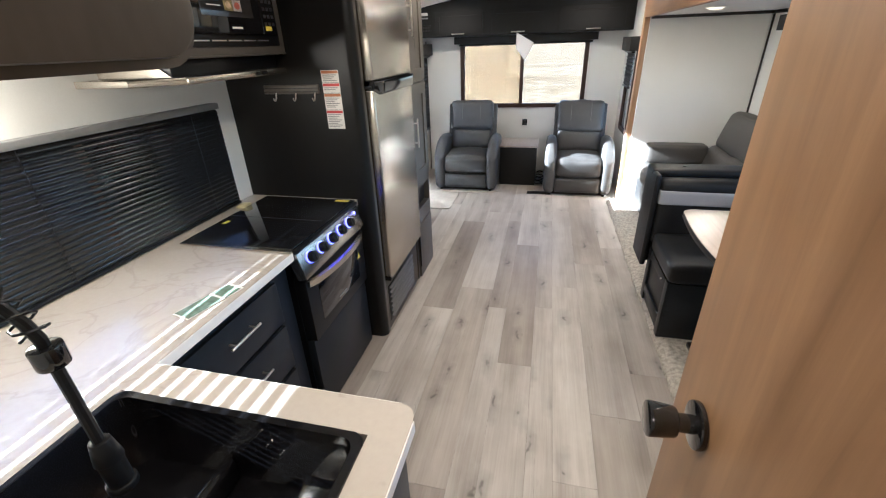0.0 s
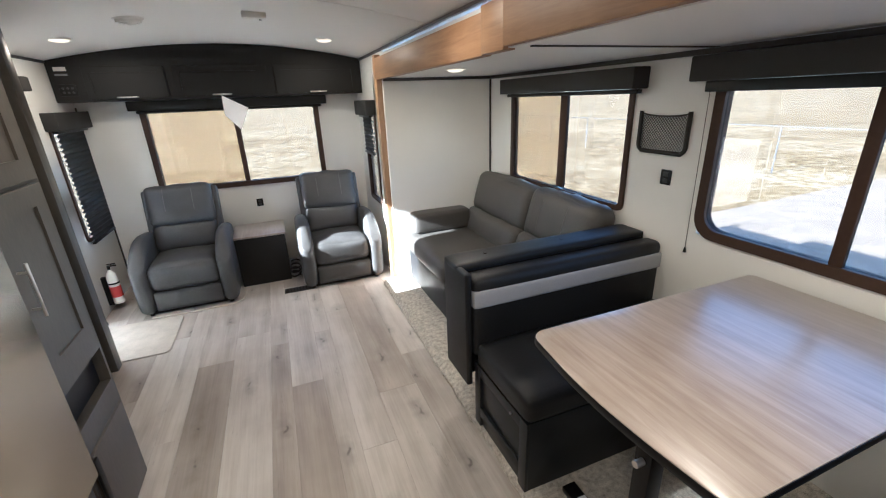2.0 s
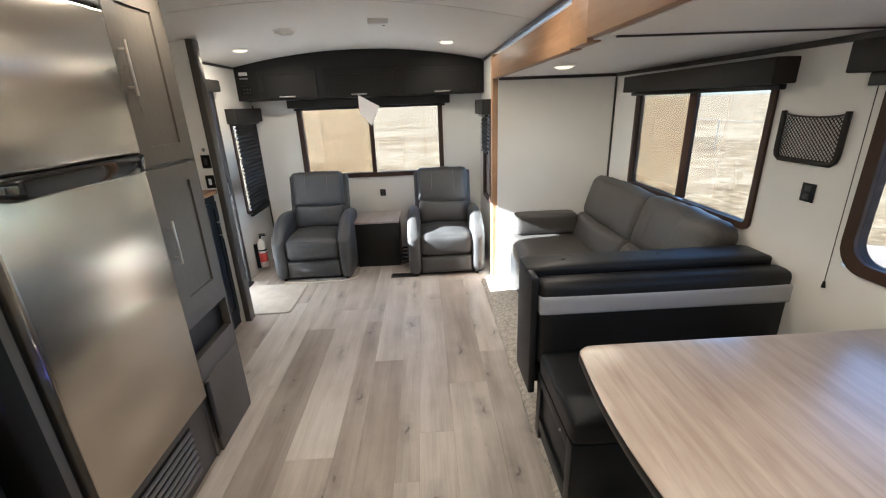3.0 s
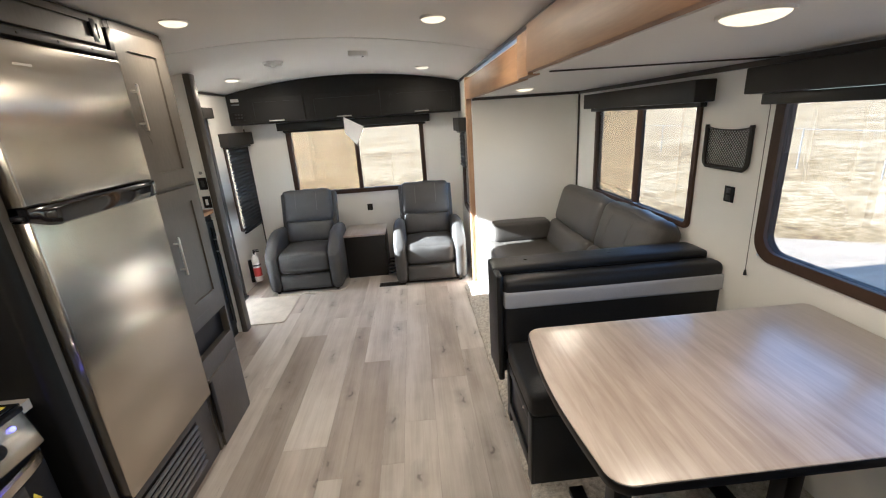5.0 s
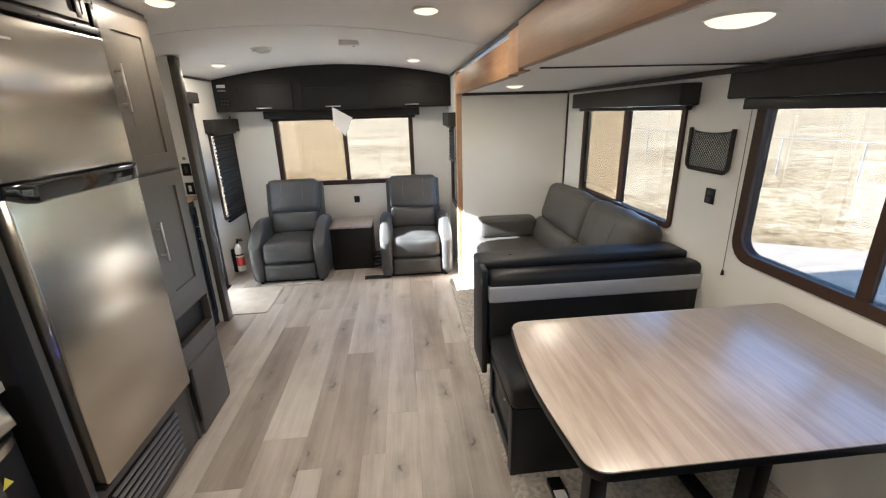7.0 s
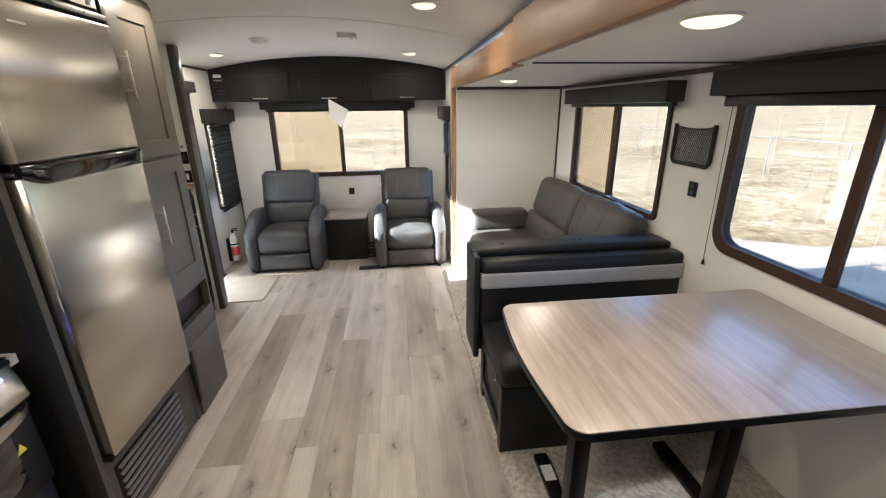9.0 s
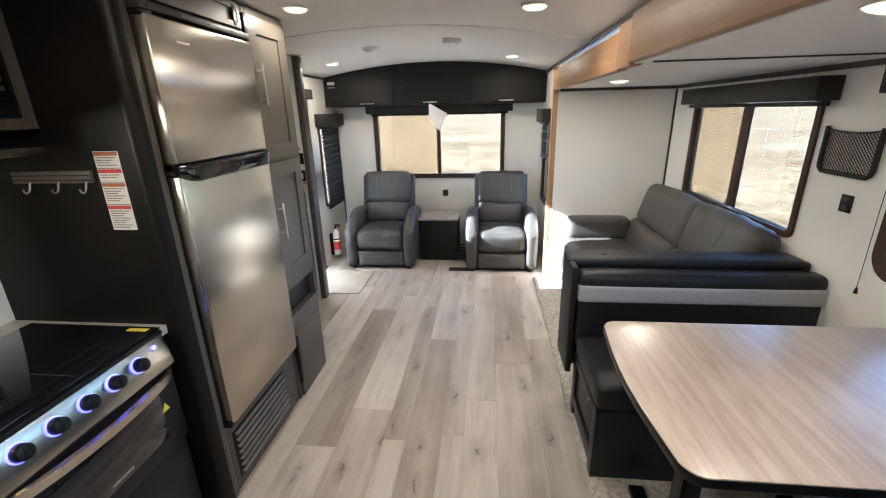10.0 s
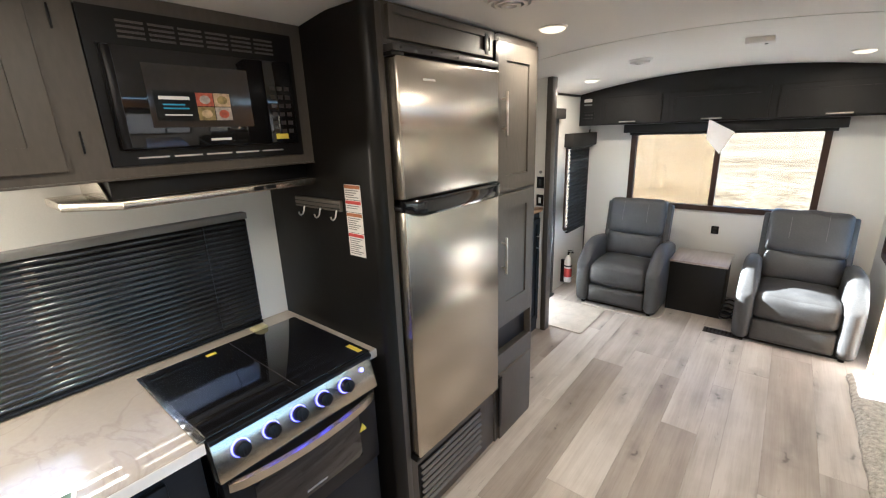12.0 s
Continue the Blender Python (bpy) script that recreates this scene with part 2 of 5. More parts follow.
sb = STEEL.node_tree.nodes["Principled BSDF"]
sb.inputs["Anisotropic"].default_value = 0.75
tg = STEEL.node_tree.nodes.new("ShaderNodeTangent")
tg.direction_type, tg.axis = "RADIAL", "Z"
STEEL.node_tree.links.new(tg.outputs[0], sb.inputs["Tangent"])
CHROME = mat("brushed_nickel", (0.72, 0.68, 0.62), 0.35, metal=1.0, var=0.05, bump=0.0)
LEATHER = mat("dark_grey_leather", (0.056, 0.055, 0.053), 0.48, spec=0.4, var=0.22, scale=7, bump=0.22, grain=110)
LEATHER3 = mat("warm_grey_leather", (0.058, 0.054, 0.048), 0.45, var=0.22, scale=7, bump=0.22, grain=110, spec=0.4)
LEATHER2 = mat("black_leather", (0.0115, 0.0122, 0.0135), 0.45, spec=0.28, var=0.25, scale=6, bump=0.2, grain=120)
STRIPE = mat("light_grey_fabric", (0.33, 0.34, 0.36), 0.6, var=0.12, scale=8, bump=0.15, grain=200)
OAKF = ramp_wood("honey_wood_fascia", (0.20, 0.105, 0.045), (0.36, 0.215, 0.11), 0.45, 1)
OAKV = ramp_wood("honey_wood_upright", (0.24, 0.135, 0.065), (0.42, 0.27, 0.15), 0.45, 2)
DOORW = ramp_wood("honey_wood_door", (0.17, 0.092, 0.038), (0.34, 0.20, 0.095), 0.40, 2, scale=0.6)
TABLEW = ramp_wood("light_ash_tabletop", (0.25, 0.195, 0.15), (0.43, 0.37, 0.315), 0.3, 1, scale=1.3, coat=1.0)
PLANK = plank_vinyl("greige_vinyl_plank", (0.30, 0.262, 0.225), (0.52, 0.485, 0.445))
PLANK_L = plank_vinyl("pale_vinyl_plank", (0.335, 0.298, 0.262), (0.58, 0.545, 0.50))
PLANK_M = plank_vinyl("taupe_vinyl_plank", (0.265, 0.229, 0.194), (0.46, 0.413, 0.366))
PLANK_D = plank_vinyl("brown_grey_vinyl_plank", (0.228, 0.195, 0.165), (0.40, 0.356, 0.312))
SUBFLOOR = mat("brown_subfloor", (0.13, 0.105, 0.085), 0.7)
CARPET = mat("beige_carpet", (0.47, 0.44, 0.38), 0.95, var=0.6, scale=45, bump=0.8, grain=220, spec=0.1)
MATW = mat("grey_beige_mat", (0.50, 0.46, 0.40), 0.9, var=0.2, scale=10, bump=0.5, grain=200, spec=0.1)
MARBLE = marble("white_marble_laminate")
WHITEP = mat("white_plastic", (0.75, 0.73, 0.69), 0.4, var=0.05, bump=0.02)
PALEY = mat("pale_yellow_film", (0.55, 0.50, 0.27), 0.45, var=0.15, bump=0.05)
PAPER = mat("white_paper", (0.78, 0.76, 0.74), 0.7, var=0.03, bump=0.05)
RED = mat("red_label", (0.55, 0.06, 0.05), 0.5, var=0.1, bump=0.0)
ORANGE = mat("orange_label", (0.42, 0.16, 0.06), 0.5, var=0.1, bump=0.0)
YELLOW = mat("yellow_label", (0.75, 0.62, 0.05), 0.5, var=0.08, bump=0.0)
GREEN = mat("green_print", (0.15, 0.21, 0.16), 0.5, var=0.5, scale=30, bump=0.0)
BLUE = mat("blue_print", (0.05, 0.30, 0.50), 0.5, var=0.2, bump=0.0)
GREYT = mat("grey_print", (0.22, 0.22, 0.22), 0.6, var=0.1, bump=0.0)
SHADE = mat("black_pleated_shade", (0.02, 0.02, 0.021), 0.8, var=0.2, bump=0.1)
LAMPG = glow("warm_lamp_lens", (1.0, 0.70, 0.34), 0.09)
KNOBG = glow("blue_knob_ring", (0.10, 0.08, 1.0), 0.2)
GLASS = glass("window_glass", (0.485, 0.485, 0.478))
CLEAR = glass("clear_window_glass", (0.85, 0.85, 0.85))
SCREENP = glass("fine_insect_screen", (0.92, 0.86, 0.77))


# ---- mesh tools ----
def box(x0, x1, y0, y1, z0, z1, bev=0.0, seg=2):
    bm = bmesh.new()
    bmesh.ops.create_cube(bm, size=1.0)
    for v in bm.verts:
        v.co = Vector((x0 + (v.co.x + 0.5) * (x1 - x0), y0 + (v.co.y + 0.5) * (y1 - y0), z0 + (v.co.z + 0.5) * (z1 - z0)))
    if bev:
        bmesh.ops.bevel(bm, geom=bm.edges[:], offset=bev, segments=seg, profile=0.5, affect="EDGES")
    return bm


def join(*bms):
    out = bmesh.new()
    for b in bms:
        me = bpy.data.meshes.new("tmp")
        b.to_mesh(me)
        b.free()
        out.from_mesh(me)
        bpy.data.meshes.remove(me)
    return out


def moved(bm, m):
    bmesh.ops.transform(bm, matrix=m, verts=bm.verts[:])
    return bm


def cyl(p0, p1, r, r1=None, seg=24, bev=0.0):
    p0, p1 = Vector(p0), Vector(p1)
    bm = bmesh.new()
    d = p1 - p0
    bmesh.ops.create_cone(bm, cap_ends=True, segments=seg, radius1=r, radius2=r if r1 is None else r1, depth=d.length)
    if bev:
        caps = [e for e in bm.edges if abs(e.verts[0].co.z - e.verts[1].co.z) < 1e-6]
        bmesh.ops.bevel(bm, geom=caps, offset=bev, segments=2, profile=0.5, affect="EDGES")
    q = d.to_track_quat("Z", "Y").to_matrix().to_4x4()
    return moved(bm, Matrix.Translation((p0 + p1) / 2) @ q)


def tube(points, r, seg=10):
    """A round tube along a line of points."""
    pts = [Vector(p) for p in points]
    bm = bmesh.new()
    rings = []
    side = None
    for i, p in enumerate(pts):
        d = (pts[min(i + 1, len(pts) - 1)] - pts[max(i - 1, 0)]).normalized()
        if side is None:
            side = d.orthogonal().normalized()
        side = (side - d * side.dot(d)).normalized()
        up = d.cross(side)
        rings.append([bm.verts.new(p + (side * math.cos(a) + up * math.sin(a)) * r) for a in [2 * math.pi * k / seg for k in range(seg)]])
    for a, b in zip(rings, rings[1:]):
        for k in range(seg):
            bm.faces.new((a[k], a[(k + 1) % seg], b[(k + 1) % seg], b[k]))
    bm.faces.new(rings[0][::-1])
    bm.faces.new(rings[-1])
    return bm


def cushion(x0, x1, y0, y1, z0, z1, r=0.04, puff=(0, 0, 0), n=10, wrinkle=0.0, seed=0):
    """A soft block with rounded edges and bulging faces."""
    bm = bmesh.new()
    bmesh.ops.create_cube(bm, size=2.0)
    bmesh.ops.subdivide_edges(bm, edges=bm.edges[:], cuts=n, use_grid_fill=True)
    c = Vector(((x0 + x1) / 2, (y0 + y1) / 2, (z0 + z1) / 2))
    h = Vector(((x1 - x0) / 2, (y1 - y0) / 2, (z1 - z0) / 2))
    for v in bm.verts:
        u = v.co.copy()
        # denser rows near the edges
        s = Vector([math.sin(k * math.pi / 2) for k in u])
        p = Vector([s[i] * h[i] for i in range(3)])
        q = Vector([max(-(h[i] - r), min(h[i] - r, p[i])) for i in range(3)])
        d = p - q
        if d.length > 1e-9:
            p = q + d.normalized() * r
        for i in range(3):
            j, k = (i + 1) % 3, (i + 2) % 3
            p[i] += puff[i] * s[i] * (1 - s[j] ** 2) * (1 - s[k] ** 2)
        if wrinkle:
            p += Vector((0, 0, 1)) * wrinkle * noise.noise(Vector((p.x * 9 + seed, p.y * 14, p.z * 9)))
        v.co = p + c
    return bm


def outline(pts, z0, z1, bev=0.0):
    """A flat slab from an outline in x and y."""
    bm = bmesh.new()
    f = bm.faces.new([bm.verts.new((x, y, z0)) for x, y in pts])
    g = bmesh.ops.extrude_face_region(bm, geom=[f])
    for v in g["geom"]:
        if isinstance(v, bmesh.types.BMVert):
            v.co.z = z1
    bmesh.ops.recalc_face_normals(bm, faces=bm.faces[:])
    if bev:
        es = [e for e in bm.edges if abs(e.verts[0].co.z - e.verts[1].co.z) < 1e-6]
        bmesh.ops.bevel(bm, geom=es, offset=bev, segments=2, profile=0.5, affect="EDGES")
    return bm


def rounded(x0, x1, y0, y1, r, seg=6):
    pts = []
    for cx, cy, a0 in ((x1 - r, y1 - r, 0), (x0 + r, y1 - r, 90), (x0 + r, y0 + r, 180), (x1 - r, y0 + r, 270)):
        for k in range(seg + 1):
            a = radians(a0 + 90 * k / seg)
            pts.append((cx + r * math.cos(a), cy + r * math.sin(a)))
    return pts


def ring(outer, inner, z0, z1):
    """A flat frame between two outlines with the same count of points."""
    bm = bmesh.new()
    n = len(outer)
    vs = [[bm.verts.new((x, y, z)) for x, y in o] for z in (z0, z1) for o in (outer, inner)]
    o0, i0, o1, i1 = vs
    for k in range(n):
        j = (k + 1) % n
        bm.faces.new((o0[k], i0[k], i0[j], o0[j]))
        bm.faces.new((o1[k], o1[j], i1[j], i1[k]))
        bm.faces.new((o0[k], o0[j], o1[j], o1[k]))
        bm.faces.new((i0[k], i1[k], i1[j], i0[j]))
    bmesh.ops.recalc_face_normals(bm, faces=bm.faces[:])
    return bm


# x,y of an outline become y,z of a plane that faces along x
TO_X = Matrix(((0, 0, 1, 0), (1, 0, 0, 0), (0, 1, 0, 0), (0, 0, 0, 1)))
# x,y of an outline become x,z of a plane that faces along y
TO_Y = Matrix(((1, 0, 0, 0), (0, 0, -1, 0), (0, 1, 0, 0), (0, 0, 0, 1)))


def finish(name, bm, material, smooth=35):
    me = bpy.data.meshes.new(name)
    for f in bm.faces:
        f.smooth = True
    bm.to_mesh(me)
    bm.free()
    me.set_sharp_from_angle(angle=radians(smooth))
    me.materials.append(material)
    return me


def base_of(ob):
    while ob.parent:
        ob = ob.parent
    return ob.location


def thing(name, at, label, category, group="", kind=""):
    ob = new(name)
    ob.empty_display_size = 0.05
    ob.location = at
    return tagged(ob, label, category, group, kind)


def part(name, bm, material, parent, label="", smooth=35):
    moved(bm, Matrix.Translation(-Vector(base_of(parent))))
    ob = new(name, finish(name, bm, material, smooth))
    ob.parent = parent
    if label:
        tagged(ob, label)
    return ob


def solid(name, bm, material, label, category, kind="structure", smooth=35):
    return tagged(new(name, finish(name, bm, material, smooth)), label, category, "", kind)


# ---- structure ----
XL, XR, XS = -1.39, 1.0, 1.96
YR, YE = 5.74, 4.61
ZS, ZSC = 0.05, 1.758


def wall(name, axis, a0, a1, u0, u1, z0, z1, holes, label, material=WALL):
    """A wall across the axis ('x' or 'y') from a0 to a1, along the other from u0 to u1, with holes (u0, u1, z0, z1)."""
    us = sorted({u0, u1, *[h[0] for h in holes], *[h[1] for h in holes]})
    zs = sorted({z0, z1, *[h[2] for h in holes], *[h[3] for h in holes]})
    bms = []
    for p, q in zip(us, us[1:]):
        for r, s in zip(zs, zs[1:]):
            c = ((p + q) / 2, (r + s) / 2)
            if any(h[0] < c[0] < h[1] and h[2] < c[1] < h[3] for h in holes):
                continue
            bms.append(box(a0, a1, p, q, r, s) if axis == "x" else box(p, q, a0, a1, r, s))
    bm = join(*bms)
    bmesh.ops.remove_doubles(bm, verts=bm.verts[:], dist=1e-5)
    seen = {}
    for f in bm.faces:
        seen.setdefault(frozenset(v.index for v in f.verts), []).append(f)
    bmesh.ops.delete(bm, geom=[f for fs in seen.values() if len(fs) > 1 for f in fs], context="FACES_ONLY")
    return solid(name, bm, material, label, "wall")


K_WIN = (0.15, 1.83, 0.905, 1.365)
L_WIN = (5.14, 5.67, 0.62, 1.50)
DOOR = (4.10, 4.90, 0.0, 1.80)
R_WIN = (-0.93, 0.58, 0.85, 1.60)
N_WIN = (4.98, 5.42, 0.66, 1.50)
W1 = (2.975, 4.22, 0.94, 1.63)
W2 = (0.72, 2.493, 0.932, 1.67)

wall("wall_west", "x", XL - 0.06, XL, -1.2, YR + 0.06, -0.05, 2.06, [K_WIN, L_WIN, DOOR], "off-white vinyl side wall with window and door openings")
wall("wall_north", "y", YR, YR + 0.06, XL, XR, -0.05, 2.2, [R_WIN], "off-white vinyl rear wall with a wide window")
wall("wall_east_rear", "x", XR, XR + 0.05, YE + 0.05, YR + 0.06, -0.05, 2.06, [N_WIN], "off-white vinyl wall strip beside the slide-out")
wall("wall_east_header", "x", XR, XR + 0.05, 0.6, YE + 0.05, 1.80, 2.06, [(0.7, 4.55, 1.937, 1.949)], "off-white wall strip above the slide-out opening")
wall("wall_east_front", "x", XR, XR + 0.05, -1.2, 0.6, -0.05, 2.06, [], "plain off-white wall near the bedroom")
wall("wall_slide_side", "x", XS, XS + 0.05, 0.55, YE + 0.05, 0.0, 1.80, [W1, W2], "off-white slide-out wall with two windows")
wall("wall_slide_end", "y", YE, YE + 0.05, XR, XS, 0.0, 1.80, [], "plain off-white end wall of the slide-out")
wall("wall_slide_front", "y", 0.55, 0.60, XR, XS, 0.0, 1.80, [], "plain off-white near end wall of the slide-out")
wall("wall_south", "y", -1.26, -1.2, XL - 0.06, XR + 0.05, -0.05, 2.2, [], "plain off-white wall of the bedroom")
wall("wall_bedroom", "y", -0.06, 0.0, XL, XR, 0.0, 2.16, [(-0.22, 0.46, 0.0, 1.9)], "plain partition with the bedroom doorway")


def arc(x):
    return 1.97 + 0.125 * (1 - ((x + 0.195) / 1.195) ** 2)


def ceiling_mesh():
    bm = bmesh.new()
    n = 32
    rows = []
    for dz in (0.0, 0.05):
        for y in (-1.26, YR + 0.06):
            rows.append([bm.verts.new((XL - 0.06 + (XR - XL + 0.11) * k / n, y, arc(XL - 0.06 + (XR - XL + 0.11) * k / n) + dz)) for k in range(n + 1)])
    for k in range(n):
        bm.faces.new((rows[0][k], rows[1][k], rows[1][k + 1], rows[0][k + 1]))
        bm.faces.new((rows[2][k], rows[2][k + 1], rows[3][k + 1], rows[3][k]))
        bm.faces.new((rows[0][k], rows[0][k + 1], rows[2][k + 1], rows[2][k]))
        bm.faces.new((rows[1][k], rows[3][k], rows[3][k + 1], rows[1][k + 1]))
    for k in (0, n):
        bm.faces.new((rows[0][k], rows[2][k], rows[3][k], rows[1][k]))
    bmesh.ops.recalc_face_normals(bm, faces=bm.faces[:])
    return bm


solid("ceiling", ceiling_mesh(), CEIL, "smooth off-white barrel-vaulted ceiling panel", "ceiling")
solid("ceiling_slide", box(XR - 0.03, XS, 0.6, YE, ZSC, 1.80), CEIL, "flat off-white slide-out ceiling", "ceiling")


def seam(y):
    """A thin bowed strip over a ceiling joint."""
    xs = [XL + 0.002 + (XR - XL - 0.004) * k / 24 for k in range(25)]
    bm = bmesh.new()
    rows = [[bm.verts.new((x, y + dy, arc(x) - dz)) for x in xs] for dy, dz in ((-0.006, 0.0), (-0.004, 0.003), (0.004, 0.003), (0.006, 0.0))]
    for a, b in zip(rows, rows[1:]):
        for k in range(24):
            bm.faces.new((a[k], a[k + 1], b[k + 1], b[k]))
    return bm


solid("trim_ceiling_seam", seam(3.50), WHITEP, "thin grey strip over a ceiling joint", "trim")
solid("trim_ceiling_seam_front", seam(1.05), WHITEP, "thin grey strip over a ceiling joint", "trim")
solid("trim_ceiling_east", box(XR - 0.022, XR, 0.0, YR - 0.33, 1.950, 1.968, 0.004), TRIM, "dark trim where ceiling meets side wall", "trim")
solid("trim_ceiling_west", box(XL, XL + 0.018, 4.18, YR - 0.33, 1.950, 1.968, 0.004), TRIM, "dark trim where ceiling meets side wall", "trim")
solid("trim_slide_top", box(XS - 0.018, XS, 0.6, YE - 0.018, 1.731, ZSC - 0.002, 0.004), TRIM, "dark trim strip under the slide-out ceiling", "trim")
solid("trim_slide_end", box(XR, XS, YE - 0.018, YE, 1.733, ZSC - 0.002, 0.004), TRIM, "dark trim strip above the slide-out end wall", "trim")
solid("trim_slide_corner", box(XS - 0.014, XS, YE - 0.014, YE, ZS, 1.731, 0.003), TRIM, "dark trim strip in the slide-out corner", "trim")
solid("trim_slide_seam", box(XR + 0.01, XS - 0.02, 2.515, 2.529, ZSC - 0.006, ZSC, 0.002), TRIM, "thin dark strip over a slide-out ceiling joint", "trim")
solid("trim_rear_corner", box(XL, XL + 0.012, YR - 0.012, YR, 0.0, 1.63, 0.003), TRIM, "thin grey trim in the rear corner", "trim")
solid("trim_fascia_far", box(0.955, XR, 2.79, YE + 0.05, 1.748, 1.905, 0.004), OAKF, "honey-brown wood fascia above the slide-out", "trim")
solid("trim_fascia_joint", box(0.948, XR, 2.609, 2.788, 1.752, 1.925, 0.004), OAKF, "honey-brown wood cover piece over the fascia joint", "trim")
solid("trim_fascia_near", box(0.940, XR, 0.6, 2.601, 1.762, 1.935, 0.004), OAKF, "honey-brown wood fascia above the slide-out", "trim")
solid("trim_upright", box(0.955, XR + 0.002, YE + 0.03, YE + 0.11, 0.0, 1.93, 0.004), OAKV, "honey-brown wood upright at the slide-out corner", "trim")

# floor sheet under the planks, slide floor with rolled carpet edge
solid("floor", box(XL, XS, -1.2, YR, -0.06, -0.004), SUBFLOOR, "dark subfloor in the joints between vinyl planks", "floor")


def carpet_mesh():
    bm = bmesh.new()
    prof = [(0.855, -0.003), (0.858, 0.018), (0.875, 0.034), (0.905, ZS), (XS, ZS), (XS, -0.003)]
    n = 60
    rows = []
    for k in range(n + 1):
        y = 0.6 + (YE - 0.6) * k / n
        wob = 0.004 * math.sin(k * 2.3) + 0.003 * math.sin(k * 0.9)
        rows.append([bm.verts.new((x + (wob if i < 3 else 0), y, z)) for i, (x, z) in enumerate(prof)])
    for a, b in zip(rows, rows[1:]):
        for i in range(len(prof) - 1):
            bm.faces.new((a[i], b[i], b[i + 1], a[i + 1]))
    bm.faces.new(rows[0])
    bm.faces.new(rows[-1][::-1])
    bmesh.ops.recalc_face_normals(bm, faces=bm.faces[:])
    return bm


solid("floor_carpet", carpet_mesh(), CARPET, "beige cut-pile carpet on the slide-out floor", "carpet")

# outdoors
def dry_field(name):
    """Dead grass: pale and golden drifts metres wide, clumps, and fine straw."""
    m = bpy.data.materials.new(name)
    m.use_nodes = True
    t = m.node_tree
    b = t.nodes["Principled BSDF"]
    b.inputs["Roughness"].default_value = 0.95
    b.inputs["Specular IOR Level"].default_value = 0.1
    co = t.nodes.new("ShaderNodeTexCoord")
    total = None
    for scale, share in ((0.16, 0.55), (1.1, 0.65), (5.0, 0.9), (22.0, 0.8)):
        n = t.nodes.new("ShaderNodeTexNoise")
        n.inputs["Scale"].default_value = scale
        n.inputs["Detail"].default_value = 3
        t.links.new(co.outputs["Object"], n.inputs["Vector"])
        ma = t.nodes.new("ShaderNodeMath")
        ma.operation = "MULTIPLY_ADD"
        ma.inputs[1].default_value = share
        t.links.new(n.outputs[0], ma.inputs[0])
        if total:
            t.links.new(total, ma.inputs[2])
        else:
            ma.inputs[2].default_value = 0.0
        total = ma.outputs[0]
    mr = t.nodes.new("ShaderNodeMapRange")
    mr.inputs["From Min"].default_value = 1.12
    mr.inputs["From Max"].default_value = 1.78
    t.links.new(total, mr.inputs[0])
    cr = t.nodes.new("ShaderNodeValToRGB")
    cr.color_ramp.elements[0].color = (0.15, 0.095, 0.045, 1)
    cr.color_ramp.elements[1].color = (0.60, 0.50, 0.33, 1)
    mid = cr.color_ramp.elements.new(0.5)
    mid.color = (0.36, 0.262, 0.135, 1)
    t.links.new(mr.outputs[0], cr.inputs[0])
    t.links.new(cr.outputs[0], b.inputs["Base Color"])
    return m


GROUND = dry_field("dry_grass_field")
GRAVEL = mat("pale_gravel", (0.42, 0.34, 0.25), 0.95, var=0.25, scale=2.0, bump=0.5, grain=40, spec=0.1)
gb = bmesh.new()
bmesh.ops.create_grid(gb, x_segments=60, y_segments=60, size=900)
for v in gb.verts:
    v.co.z = -0.95
solid("ground", gb, GROUND, "dry straw-coloured grass field", "ground")
solid("ground_gravel", outline([(-9, -14), (40, -14), (40, 7.6), (14.9, 7.2), (8.4, 7.0), (6.4, 8.2), (5.2, 9.2), (2, 10.2), (-9, 10.5)], -0.96, -0.93), GRAVEL, "pale gravel yard round the trailer", "gravel")


# ---- windows ----
def side_window(name, x_in, sgn, win, mull, label, r=0.05, screen=False, w=0.02, pane=None):
    """A bronze-framed window in a wall across x; sgn is the way to the room."""
    y0, y1, z0, z1 = win
    e = thing(name, (x_in, (y0 + y1) / 2, z0), label, "window", "", "structure")
    o = rounded(y0 - 0.012, y1 + 0.012, z0 - 0.012, z1 + 0.012, r + 0.012)
    i = rounded(y0 + w, y1 - w, z0 + w, z1 - w, max(0.01, r - 0.3 * w))
    a, b = sorted((x_in + sgn * 0.014, x_in - sgn * 0.036))
    part("window_frame", moved(ring(o, i, a, b), TO_X), BRONZE, e)
    px = x_in - sgn * 0.004
    if mull:
        part("mullion", box(px - 0.012, px + 0.030 * (1 if sgn > 0 else 0.4), mull[0], mull[1], z0 + 0.03, z1 - 0.03, 0.003), BRONZE, e)
        spans = ((y0 + 0.02, mull[0] + 0.004), (mull[1] - 0.004, y1 - 0.02))
    else:
        spans = ((y0 + 0.02, y1 - 0.02),)
    for p, q in spans:
        g = part("pane", box(px - 0.002, px + 0.002, p, q, z0 + 0.02, z1 - 0.02), pane or GLASS, e)
        g.visible_shadow = False
    if screen:
        g = part("insect_screen", box(px + 0.007, px + 0.009, spans[1][0], spans[1][1], z0 + 0.02, z1 - 0.02), SCREENP, e, "fine dark insect screen behind the sliding sash")
        g.visible_shadow = False
    return e


